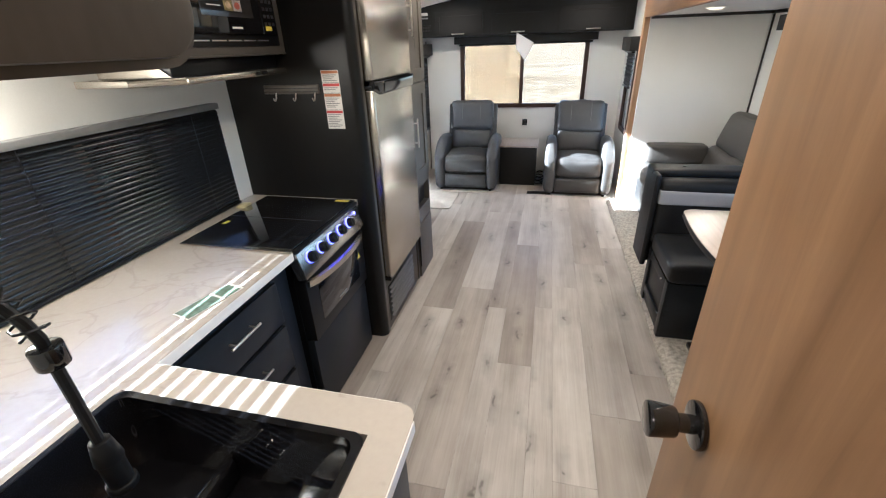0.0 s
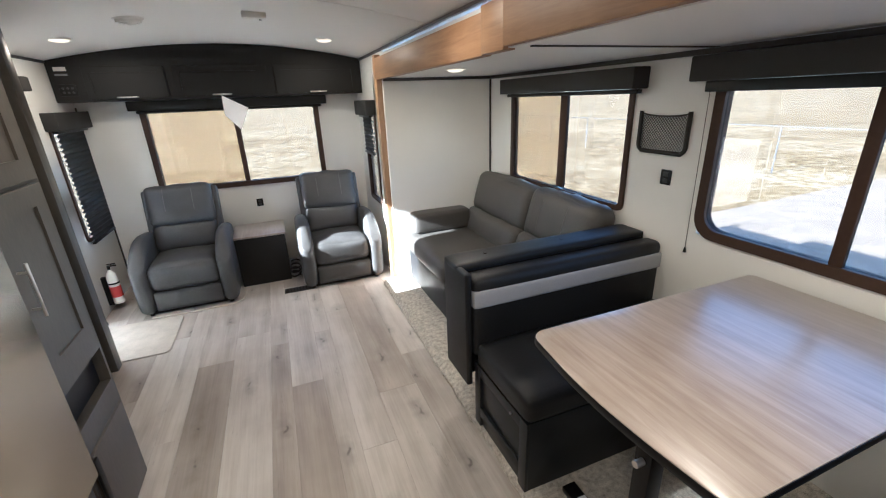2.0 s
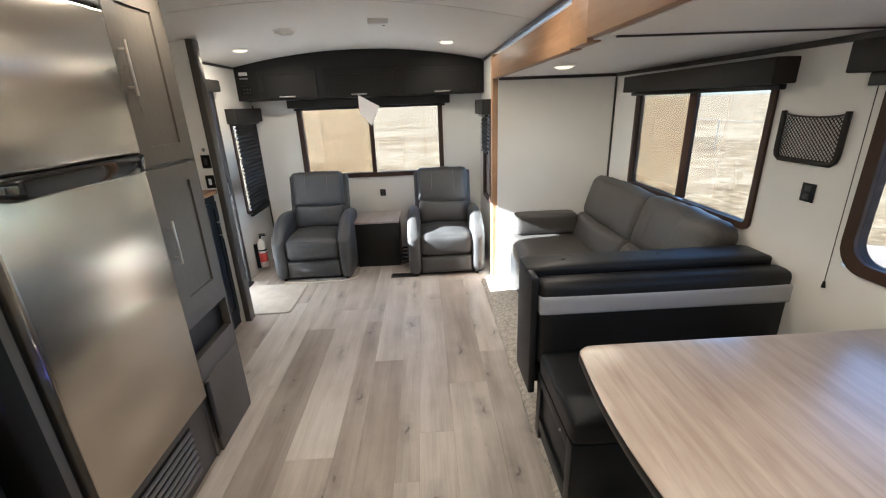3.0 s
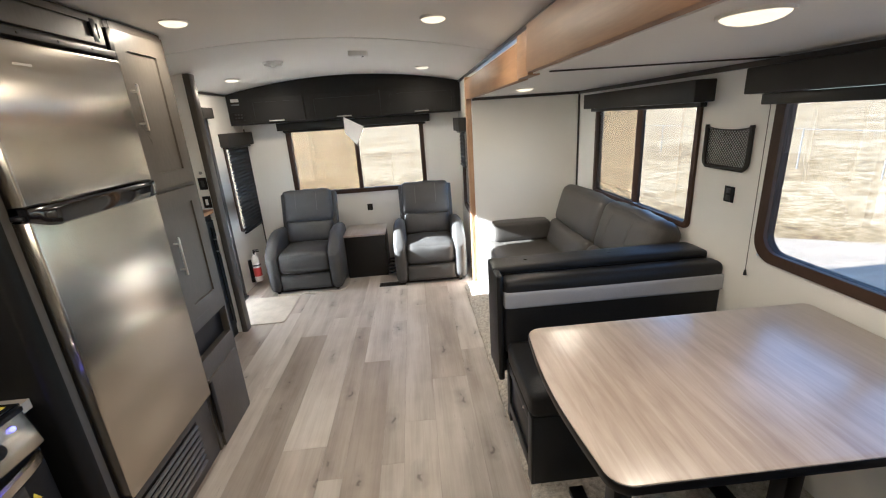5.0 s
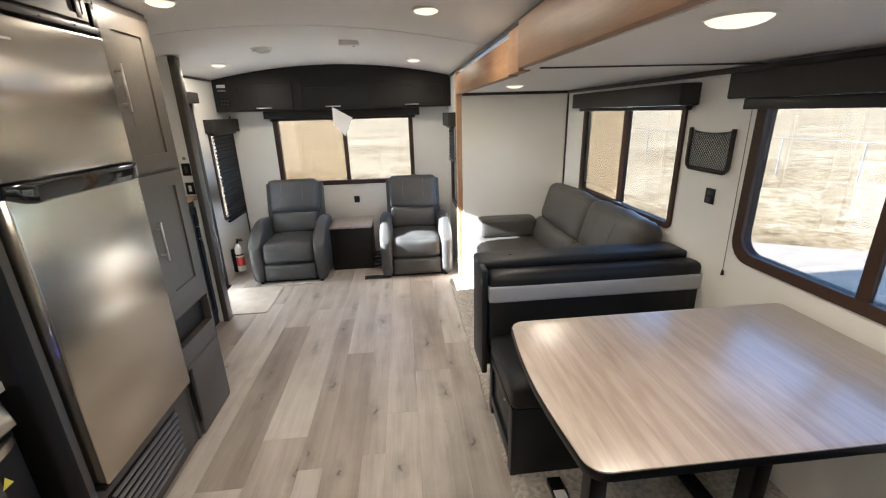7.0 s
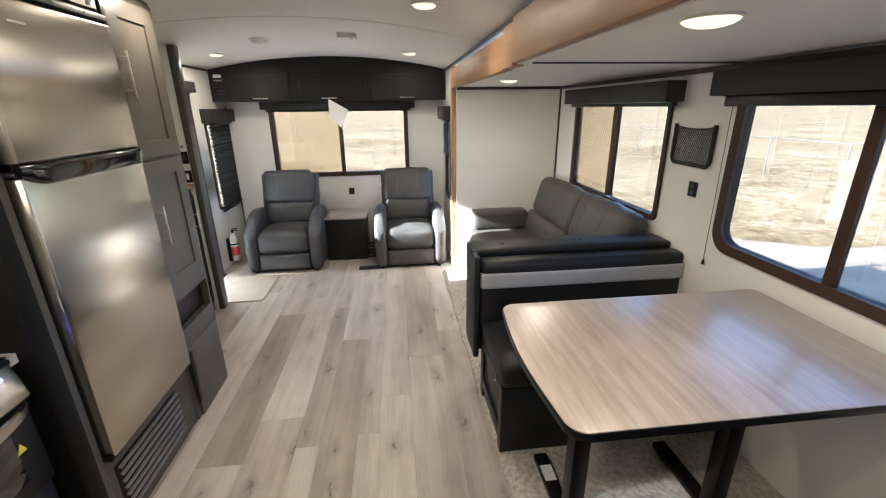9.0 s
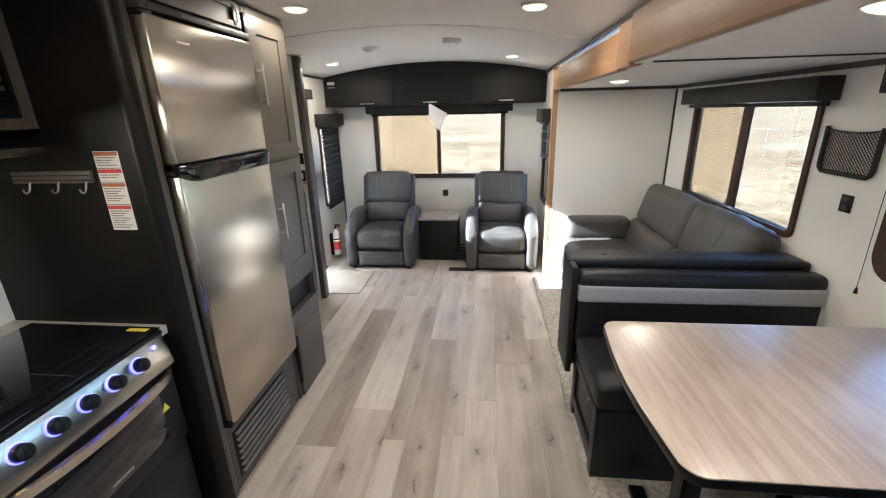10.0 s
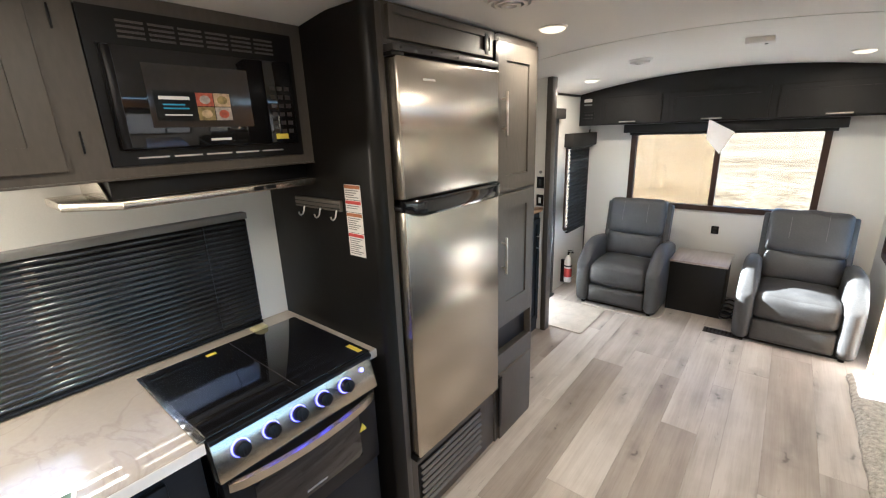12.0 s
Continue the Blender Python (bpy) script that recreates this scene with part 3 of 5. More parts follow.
side_window("window_sofa", XS, -1, W1, (3.53, 3.60), "sliding window with dark bronze frame above the sofa", r=0.03, screen=True)
side_window("window_dinette", XS, -1, W2, (1.912, 1.955), "large window with rounded dark bronze frame beside the dinette", r=0.09, w=0.034)
side_window("window_kitchen", XL, 1, K_WIN, (1.17, 1.20), "wide kitchen window behind a black blind", r=0.02, pane=CLEAR)
side_window("window_by_door", XL, 1, L_WIN, None, "narrow side window behind a black pleated shade", r=0.03)
side_window("window_narrow", XR, -1, N_WIN, None, "narrow side window with a half-lowered pleated shade", r=0.03)

e = thing("window_rear", (-0.175, YR, R_WIN[2]), "wide rear sliding window with dark bronze frame", "window", "", "structure")
part("window_frame", moved(ring(rounded(R_WIN[0] - 0.012, R_WIN[1] + 0.012, R_WIN[2] - 0.012, R_WIN[3] + 0.012, 0.03), rounded(R_WIN[0] + 0.035, R_WIN[1] - 0.035, R_WIN[2] + 0.035, R_WIN[3] - 0.035, 0.02), -YR - 0.05, -YR + 0.02), TO_Y), BRONZE, e)
part("mullion", box(-0.20, -0.155, YR + 0.005, YR + 0.045, R_WIN[2] + 0.03, R_WIN[3] - 0.03, 0.003), BRONZE, e)
for p, q in ((R_WIN[0] + 0.02, -0.196), (-0.159, R_WIN[1] - 0.02)):
    g = part("pane", box(p, q, YR + 0.03, YR + 0.034, R_WIN[2] + 0.02, R_WIN[3] - 0.02), GLASS, e)
    g.visible_shadow = False


g = part("insect_screen", box(R_WIN[0] + 0.02, -0.196, YR + 0.040, YR + 0.042, R_WIN[2] + 0.02, R_WIN[3] - 0.02), SCREENP, e, "fine dark insect screen behind the sliding sash")
g.visible_shadow = False


def valance(name, b, cassette, label):
    x0, x1, y0, y1, z0, z1 = b
    e = thing(name, ((x0 + x1) / 2, (y0 + y1) / 2, z0), label, "valance")
    part("fascia", box(*b, 0.006), VAL, e)
    part("cassette", box(*cassette, 0.004), BLACKP, e, "black roller blind cassette")
    return e


valance("window_valance", (XS - 0.11, XS, 2.885, 4.25, 1.602, 1.708), (XS - 0.06, XS - 0.026, 2.90, 4.22, 1.578, 1.601), "charcoal box valance above the sofa window")
valance("window_valance", (XS - 0.11, XS, 0.62, 2.572, 1.622, 1.724), (XS - 0.075, XS - 0.026, 0.68, 2.515, 1.578, 1.621), "charcoal box valance above the dinette window")
valance("window_valance", (-1.0, 0.67, YR - 0.11, YR, 1.585, 1.665), (-0.95, 0.62, YR - 0.07, YR - 0.026, 1.56, 1.584), "charcoal box valance above the rear window")
valance("window_valance", (XL, XL + 0.09, 5.08, 5.73, 1.47, 1.60), (XL + 0.026, XL + 0.06, 5.12, 5.70, 1.45, 1.469), "small charcoal valance above the narrow side window")
valance("window_valance", (XR - 0.09, XR, 4.94, 5.46, 1.47, 1.60), (XR - 0.06, XR - 0.026, 4.97, 5.43, 1.45, 1.469), "small charcoal valance above the narrow side window")


def pleated(name, x, sgn, y0, y1, z0, z1, label):
    e = thing(name, (x, (y0 + y1) / 2, z0), label, "blind")
    bm = bmesh.new()
    n = int((z1 - z0) / 0.018)
    prev = None
    for k in range(n + 1):
        z = z1 - (z1 - z0) * k / n
        xx = x + sgn * (0.03 + (0.009 if k % 2 else -0.005))
        zg = 0.007 if k % 2 else 0.0
        row = [bm.verts.new((xx, y, z)) for y in (y0 + zg, y1 - zg)] + [bm.verts.new((xx - sgn * 0.002, y, z)) for y in (y1 - zg, y0 + zg)]
        if prev:
            for i in range(4):
                bm.faces.new((prev[i], prev[(i + 1) % 4], row[(i + 1) % 4], row[i]))
        prev = row
    bmesh.ops.recalc_face_normals(bm, faces=bm.faces[:])
    part("pleats", bm, SHADE, e, smooth=10)
    part("bottom_rail", box(x + sgn * 0.03 - 0.012, x + sgn * 0.03 + 0.012, y0, y1, z0 - 0.016, z0, 0.003), BLACKP, e)
    return e


pleated("pleated_shade", XL, 1, 5.165, 5.662, 0.60, 1.465, "black pleated shade lowered over the narrow window")
pleated("pleated_shade", XR, -1, 5.02, 5.385, 1.13, 1.465, "black pleated shade lowered halfway")


# kitchen blind: louvres of their own
def louvre_blind():
    e = thing("venetian_blind", (XL, 0.99, 0.885), "black venetian blind, mostly closed, behind the counter", "blind")
    y0, y1 = 0.12, 1.85
    part("headrail", box(XL, XL + 0.045, y0, y1, 1.352, 1.378, 0.003), GREYT, e)
    part("bottom_rail", box(XL + 0.008, XL + 0.036, y0, y1, 0.884, 0.896, 0.003), BLACKP, e)
    n = 22
    meshes = {}
    for k in range(n):
        z = 1.338 - 0.0205 * k
        tilt = 61 if k < 13 else 76
        if tilt not in meshes:
            bm = bmesh.new()
            prof = []
            for i in range(9):
                u = (i / 8 - 0.5) * 0.025
                w = 0.0055 * (1 - (2 * i / 8 - 1) ** 2)
                a = radians(tilt)
                prof.append((u * math.cos(a) + w * math.sin(a), -u * math.sin(a) + w * math.cos(a)))
            a_, b_ = ([bm.verts.new((p, y, q)) for p, q in prof] for y in (y0 - 0.985, y1 - 0.985))
            c_, d_ = ([bm.verts.new((p - 0.0004, y, q - 0.0007)) for p, q in prof] for y in (y0 - 0.985, y1 - 0.985))
            for i in range(8):
                bm.faces.new((a_[i], b_[i], b_[i + 1], a_[i + 1]))
                bm.faces.new((c_[i], c_[i + 1], d_[i + 1], d_[i]))
            bmesh.ops.recalc_face_normals(bm, faces=bm.faces[:])
            meshes[tilt] = finish("slat", bm, BLIND)
        s = new("slat", meshes[tilt])
        s.parent = e
        s.location = (0.022, -0.005, z - 0.885)
    for y in (0.4, 1.0, 1.68):
        part("cord", tube([(XL + 0.036, y, 1.35), (XL + 0.036, y, 0.89)], 0.0012, 5), BLACKP, e)
    return e


BLIND = mat("black_blind_slat", (0.010, 0.010, 0.011), 0.10, var=0.15, bump=0.0, spec=0.7)
louvre_blind()
# added tinted pane: weakens the sun stripes on the worktop beyond y 1.19
SUN_FILTER = glass("grey_sun_filter", (0.5, 0.5, 0.5))
tagged(new("sun_filter", finish("sun_filter", box(XL - 0.055, XL - 0.052, 1.19, 1.82, 0.91, 1.36), SUN_FILTER)), "added grey pane outside the kitchen window that dims the sun", "screen", "", "structure")


# ---- entry ----
def partition():
    e = thing("entry_partition", (-1.22, 4.11, 0), "white partition with dark edge post beside the entry door", "partition", "", "structure")
    part("panel", box(XL, -1.10, 4.075, 4.135, 0.0, 2.06), WALL, e)
    part("edge_post", box(-1.10, -1.055, 4.065, 4.145, 0.0, 2.02, 0.004), CABT, e, "charcoal edge post")
    for z in (1.255, 1.115):
        sw = part("switch_plate", box(-1.165, -1.105, 4.068, 4.075, z - 0.045, z + 0.045, 0.002), BLACKP, e, "black wall switch plate")
        part("rocker", box(-1.145, -1.125, 4.063, 4.068, z - 0.022, z + 0.022, 0.002), WHITEP if z < 1.2 else TRIM, sw)
    part("button", cyl((-1.135, 4.068, 1.335), (-1.135, 4.075, 1.335), 0.012, seg=14), GREYT, e)
    return e


partition()


def entry_door():
    e = thing("door_entry", (XL, 4.6, 0), "closed entry door with clear upper glass and dark frame", "door", "", "structure")
    y0, y1, z0, z1 = DOOR
    for a, b, c, d in ((y0, y0 + 0.045, z0, z1), (y1 - 0.045, y1, z0, z1), (y0 + 0.045, y1 - 0.045, z1 - 0.045, z1)):
        part("jamb", box(XL - 0.06, XL + 0.02, a, b, c, d, 0.004), TRIM, e)
    part("sill", box(XL - 0.06, XL + 0.06, y0 + 0.045, y1 - 0.045, 0.0, 0.02, 0.004), BLACKP, e)
    part("head_cap", box(XL, XL + 0.07, y0 - 0.03, y1 + 0.04, z1 - 0.06, z1 + 0.03, 0.008), VAL, e, "charcoal cap over the door")
    part("kick_panel", box(XL - 0.045, XL - 0.035, y0 + 0.045, y1 - 0.045, 0.02, 0.995, 0.002), FROST, e, "white translucent lower door panel")
    part("rail", box(XL - 0.05, XL - 0.02, y0 + 0.045, y1 - 0.045, 0.995, 1.035, 0.003), TRIM, e)
    g = part("pane", box(XL - 0.042, XL - 0.038, y0 + 0.045, y1 - 0.045, 1.035, z1 - 0.045), GLASS, e)
    g.visible_shadow = False
    part("latch", box(XL - 0.02, XL + 0.012, y1 - 0.085, y1 - 0.05, 0.88, 0.98, 0.004), CHROME, e, "metal door latch")
    return e


FROST = bpy.data.materials.new("frosted_white_panel")
FROST.use_nodes = True
ft = FROST.node_tree
ft.nodes.remove(ft.nodes["Principled BSDF"])
f1, f2, f3 = ft.nodes.new("ShaderNodeBsdfDiffuse"), ft.nodes.new("ShaderNodeBsdfTranslucent"), ft.nodes.new("ShaderNodeMixShader")
f1.inputs[0].default_value = f2.inputs[0].default_value = (0.8, 0.8, 0.78, 1)
ft.links.new(f1.outputs[0], f3.inputs[1])
ft.links.new(f2.outputs[0], f3.inputs[2])
ft.links.new(f3.outputs[0], ft.nodes["Material Output"].inputs[0])
entry_door()

mt = thing("door_mat", (-1.05, 4.45, 0), "grey-beige door mat on the plank floor", "mat")
part("mat_body", outline(rounded(-1.31, -0.78, 4.17, 4.76, 0.04), 0.001, 0.012, 0.004), MATW, mt)


def open_door():
    """Bedroom door standing open against the aisle."""
    xf, ye, zk = 0.388, 0.66, 1.115
    e = thing("door_bedroom", (xf + 0.04, 0.02, 0), "open honey-brown wood bedroom door with black knob", "door", "", "structure")
    part("slab", box(xf, xf + 0.035, 0.03, ye, 0.02, 1.89, 0.003), DOORW, e)
    for s, x in ((-1, xf), (1, xf + 0.035)):
        y = ye - 0.095
        part("knob", join(cyl((x, y, zk), (x + s * 0.010, y, zk), 0.033, bev=0.003), cyl((x + s * 0.010, y, zk), (x + s * 0.034, y, zk), 0.013), cyl((x + s * 0.030, y, zk), (x + s * 0.068, y, zk), 0.021, 0.025, bev=0.004)), BLACKG, e, "glossy black round knob")
    for z in (0.25, 0.95, 1.65):
        part("hinge", box(xf + 0.037, xf + 0.043, 0.0, 0.035, z, z + 0.07, 0.001), BLACKP, e)
    return e


open_door()


# ---- ceiling fixtures ----
def bulb(x, y, z, watts):
    """The light of a puck: a warm disc at its lens, shining down."""
    li = bpy.data.lights.new("puck_light", "AREA")
    li.shape = "DISK"
    li.size = 0.085
    li.energy = watts
    li.color = (1.0, 0.71, 0.40)
    new("puck_light", li).location = (x, y, z)


def dome(x, y, z, r, h, rings=5, seg=32):
    """A shallow lens bulging down from z."""
    bm = bmesh.new()
    rows = []
    for k in range(rings):
        a = math.pi / 2 * k / rings
        rows.append([bm.verts.new((x + r * math.cos(a) * math.cos(2 * math.pi * i / seg), y + r * math.cos(a) * math.sin(2 * math.pi * i / seg), z - h * math.sin(a))) for i in range(seg)])
    for a, b in zip(rows, rows[1:]):
        for i in range(seg):
            bm.faces.new((a[i], b[i], b[(i + 1) % seg], a[(i + 1) % seg]))
    tip = bm.verts.new((x, y, z - h))
    for i in range(seg):
        bm.faces.new((rows[-1][i], tip, rows[-1][(i + 1) % seg]))
    bm.faces.new(rows[0])
    bmesh.ops.recalc_face_normals(bm, faces=bm.faces[:])
    return bm


def puck(x, y, z, group, label):
    e = thing("ceiling_light", (x, y, z - 0.022), label, "ceiling light", group)
    ro = [(x + 0.062 * math.cos(a), y + 0.062 * math.sin(a)) for a in [2 * math.pi * k / 32 for k in range(32)]]
    ri = [(x + 0.056 * math.cos(a), y + 0.056 * math.sin(a)) for a in [2 * math.pi * k / 32 for k in range(32)]]
    part("rim", ring(ro, ri, z - 0.006, z + 0.006), WHITEP, e)
    part("lens", dome(x, y, z - 0.003, 0.0555, 0.018), LAMPG, e, "glowing warm lens")
    bulb(x, y, z - 0.0225, LAMP_POWER)


# (-0.30, 0.62) and (0.30, -0.6) are unseen, added to brighten kitchen and bedroom
for x, y in ((-0.535, 2.93), (0.60, 2.90), (-1.03, 4.75), (0.60, 4.70), (-0.10, 1.30), (0.60, 1.0), (-0.30, 0.62), (0.30, -0.6)):
    puck(x, y, arc(x), "ceiling lights", "round warm-white ceiling puck light, lit")
for x, y in ((1.215, 3.66), (1.10, 1.63)):
    puck(x, y, ZSC, "slide-out ceiling lights", "round warm-white puck light under the slide-out ceiling, lit")


def vent(x, y, r, label):
    z = arc(x)
    e = thing("ceiling_vent", (x, y, z - 0.03), label, "vent")
    part("flange", cyl((x, y, z + 0.004), (x, y, z - 0.010), r, r * 0.92, 32, 0.002), WHITEP, e)
    for k, f in enumerate((0.78, 0.55, 0.32)):
        part("louvre", moved(ring([(f * r * math.cos(a), f * r * math.sin(a)) for a in [2 * math.pi * i / 28 for i in range(28)]], [((f * r - 0.012) * math.cos(a), (f * r - 0.012) * math.sin(a)) for a in [2 * math.pi * i / 28 for i in range(28)]], -0.016 - 0.004 * k, 0.0), Matrix.Translation((x, y, z - 0.010))), WHITEP, e)


vent(-0.44, 2.41, 0.10, "round white ceiling air vent")
vent(-0.53, 4.27, 0.08, "round white ceiling air vent")
dz = arc(0.135)
e = thing("smoke_detector", (0.135, 4.015, dz - 0.04), "small square white smoke detector on the ceiling", "detector")
part("body", box(0.07, 0.20, 3.965, 4.065, dz - 0.032, dz + 0.004, 0.008), WHITEP, e)
part("button", cyl((0.165, 4.015, dz - 0.036), (0.165, 4.015, dz - 0.03), 0.008, seg=12), GREYT, e)


# ---- kitchen ----
def pull(parent, p, q, out, r=0.005):
    """A bar pull from p to q, standing off by the vector out."""
    p, q, out = Vector(p), Vector(q), Vector(out)
    d = (q - p) * 0.16
    return part("handle", join(cyl(p + out, q + out, r, seg=12, bev=0.001), cyl(p + d, p + d + out, r * 0.8, seg=8), cyl(q - d, q - d + out, r * 0.8, seg=8)), CHROME, parent, "brushed nickel bar pull")


def panel_door(x, y0, y1, z0, z1, rail, t, depth=0.009):
    """One closed mesh: a slab facing +x with a sunk middle panel."""
    bm = bmesh.new()
    o = [(y0, z0), (y1, z0), (y1, z1), (y0, z1)]
    i = [(y0 + rail, z0 + rail), (y1 - rail, z0 + rail), (y1 - rail, z1 - rail), (y0 + rail, z1 - rail)]
    e = 0.0015
    oo = [(y0 + e, z0 + e), (y1 - e, z0 + e), (y1 - e, z1 - e), (y0 + e, z1 - e)]
    rows = [[bm.verts.new((xx, y, z)) for y, z in q] for xx, q in ((x - t, o), (x - e, o), (x, oo), (x, i), (x - depth, i))]
    for a, b in zip(rows, rows[1:]):
        for k in range(4):
            bm.faces.new((a[k], a[(k + 1) % 4], b[(k + 1) % 4], b[k]))
    bm.faces.new(rows[0][::-1])
    bm.faces.new(rows[-1])
    bmesh.ops.recalc_face_normals(bm, faces=bm.faces[:])
    return bm


def shaker(name, parent, x, y0, y1, z0, z1, material, rail=0.045, t=0.018):
    """A recessed-panel door facing +x with its front at x."""
    return part(name, panel_door(x, y0, y1, z0, z1, rail, t), material, parent)


F0 = -0.69


def fridge_surround():
    e = thing("fridge_cabinet", (-1.04, 2.36, 0), "tall charcoal cabinet built round the refrigerator", "cabinet")
    nose = [(F0 - 0.04 + 0.04 * math.sin(a), 2.03 - 0.04 * math.cos(a)) for a in [radians(10 * k) for k in range(10)]]
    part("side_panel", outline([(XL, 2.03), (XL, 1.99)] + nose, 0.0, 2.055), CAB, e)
    part("stile", box(F0 - 0.03, F0, 2.03, 2.058, 0.0, 2.055, 0.001), CABT, e)
    part("stile", box(F0 - 0.03, F0, 2.70, 2.715, 0.0, 2.055, 0.001), CABT, e)
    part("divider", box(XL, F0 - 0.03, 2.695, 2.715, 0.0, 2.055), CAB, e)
    part("fascia", box(F0 - 0.02, F0, 2.058, 2.70, 1.94, 2.062, 0.001), CABT, e)
    shaker("door", e, F0 + 0.018, 2.07, 2.66, 1.955, 2.05, CABT, rail=0.022)
    part("latch_notch", box(F0, F0 + 0.0195, 2.602, 2.628, 1.962, 2.04, 0.001), BLACKP, e)
    for y in (2.10, 2.25, 2.4, 2.55):
        part("screw", cyl((-0.656, y, 1.928), (-0.653, y, 1.928), 0.004, seg=8), BLACKP, e)
    part("top_strip", box(F0 - 0.0195, -0.655, 2.064, 2.674, 1.917, 1.9385, 0.002), GRILLE_D, e, "dark grey strip above the freezer door")
    part("base_panel", box(F0 - 0.02, F0 - 0.008, 2.058, 2.70, 0.0, 0.365, 0.001), CABT, e)
    g = part("grille", box(F0 - 0.009, F0 - 0.006, 2.10, 2.575, 0.045, 0.29, 0.001), BLACKP, e, "dark louvred air grille")
    for k in range(7):
        z = 0.070 + k * 0.034
        part("grille_slat", moved(box(-0.008, 0.008, 2.112, 2.563, -0.004, 0.004, 0.002), pose(F0 + 0.003, 0, z, 0, 30, 0)), GRILLE, g)
    hk = part("hook_rail", box(-1.175, -0.885, 1.974, 1.99, 1.400, 1.440, 0.003), CABT, e, "black hook rail with three chrome hooks")
    part("groove", box(-1.173, -0.887, 1.9725, 1.975, 1.409, 1.412), BLACKP, hk)
    part("groove", box(-1.173, -0.887, 1.9725, 1.975, 1.424, 1.427), BLACKP, hk)
    for x in (-1.11, -1.005, -0.905):
        pts = [(x, 1.974, 1.404), (x, 1.970, 1.396), (x, 1.967, 1.384), (x, 1.961, 1.374), (x, 1.953, 1.371), (x, 1.947, 1.376), (x, 1.945, 1.385)]
        part("hook", tube(pts, 0.003, 8), CHROME, hk, "chrome hook")
    # warning labels
    z = 1.502
    for h, c in ((0.055, ORANGE), (0.045, RED), (0.075, ORANGE), (0.088, RED)):
        lab = part("warning_label", box(-0.868, -0.781, 1.9882, 1.9899, z - h, z - 0.002), PAPER, e, "white warning label with coloured heading")
        part("heading", box(-0.866, -0.783, 1.9872, 1.9881, z - 0.016, z - 0.004), c, lab)
        for k in range(int((h - 0.022) / 0.008)):
            part("text_line", box(-0.862, -0.792 - 0.012 * (k % 3), 1.9873, 1.9881, z - 0.024 - 0.008 * k, z - 0.021 - 0.008 * k), GREYT, lab)
        z -= h
    return e


GRILLE_D = mat("dark_grey_plastic", (0.045, 0.042, 0.04), 0.45, var=0.12, bump=0.03)
GRILLE = mat("grey_plastic_louvre", (0.13, 0.122, 0.115), 0.4, var=0.12, bump=0.03)
fridge_surround()


def fridge():
    e = thing("refrigerator", (-1.0, 2.375, 0.36), "stainless steel refrigerator with top freezer", "refrigerator")
    y0, y1 = 2.062, 2.676
    part("body", box(XL + 0.02, F0 - 0.025, y0 + 0.004, y1, 0.368, 1.925), BLACKP, e)
    for z0, z1, nm in ((0.372, 1.405, "fridge_door"), (1.442, 1.905, "freezer_door")):
        d = part(nm, box(F0 - 0.02, -0.648, y0 + 0.006, y1 - 0.003, z0, z1, 0.008, 3), STEEL, e)
        part("gasket", box(F0 - 0.024, F0 - 0.008, y0, y1, z0 + 0.002, z1 - 0.002, 0.002), BLACKP, d, "black door side")
    # recessed black handle strip between the doors
    bm = bmesh.new()
    n = 24
    rows = []
    for k in range(n + 1):
        u = k / n
        y = y0 + 0.002 + (y1 - y0 - 0.006) * u
        s = math.sin(math.pi * min(1, u / 0.18) / 2)
        s *= math.sin(math.pi * min(1, (1 - u) / 0.06) / 2) if u > 0.94 else 1
        drop = 0.030 * s
        out = 0.014 * s
        x = -0.648
        rows.append([bm.verts.new(c) for c in ((x - 0.02, y, 1.441), (x + 0.006 + out, y, 1.441), (x + 0.010 + out, y, 1.432), (x + 0.006 + out, y, 1.412 - drop), (x + 0.002, y, 1.404 - drop), (x - 0.02, y, 1.404 - drop))])
    for a, b in zip(rows, rows[1:]):
        for i in range(6):
            bm.faces.new((a[i], a[(i + 1) % 6], b[(i + 1) % 6], b[i]))
    bm.faces.new(rows[0])
    bm.faces.new(rows[-1][::-1])
    bmesh.ops.recalc_face_normals(bm, faces=bm.faces[:])
    part("handle_strip", bm, BLACKG, e, "glossy black grip between the doors")
    for z in (1.909, 1.415, 0.366):
        part("hinge", box(F0 - 0.015, -0.655, y0 - 0.006, y0 + 0.05, z - 0.006, z + 0.006, 0.002), BLACKP, e)
    part("badge", box(-0.6485, -0.6475, 2.19, 2.255, 1.835, 1.842), CHROME, e)
    # crumpled film left on the freezer corner
    fb = bmesh.new()
    bmesh.ops.create_grid(fb, x_segments=8, y_segments=10, size=0.5)
    for v in fb.verts:
        u, w = v.co.x + 0.5, v.co.y + 0.5
        y = 2.60 + 0.105 * u
        z = 1.745 - (1 - u) * 0.03 - (1 - w) * (0.16 * u * u + 0.01)
        v.co = Vector((-0.644 + 0.010 * abs(noise.noise(Vector((u * 5, w * 6, 3)))) + 0.018 * u, y, z))
    part("plastic_film", fb, FILM, e, "loose clear plastic film", smooth=180)
    return e


FILM = glass("clear_plastic_film", (0.8, 0.8, 0.78))
fridge()


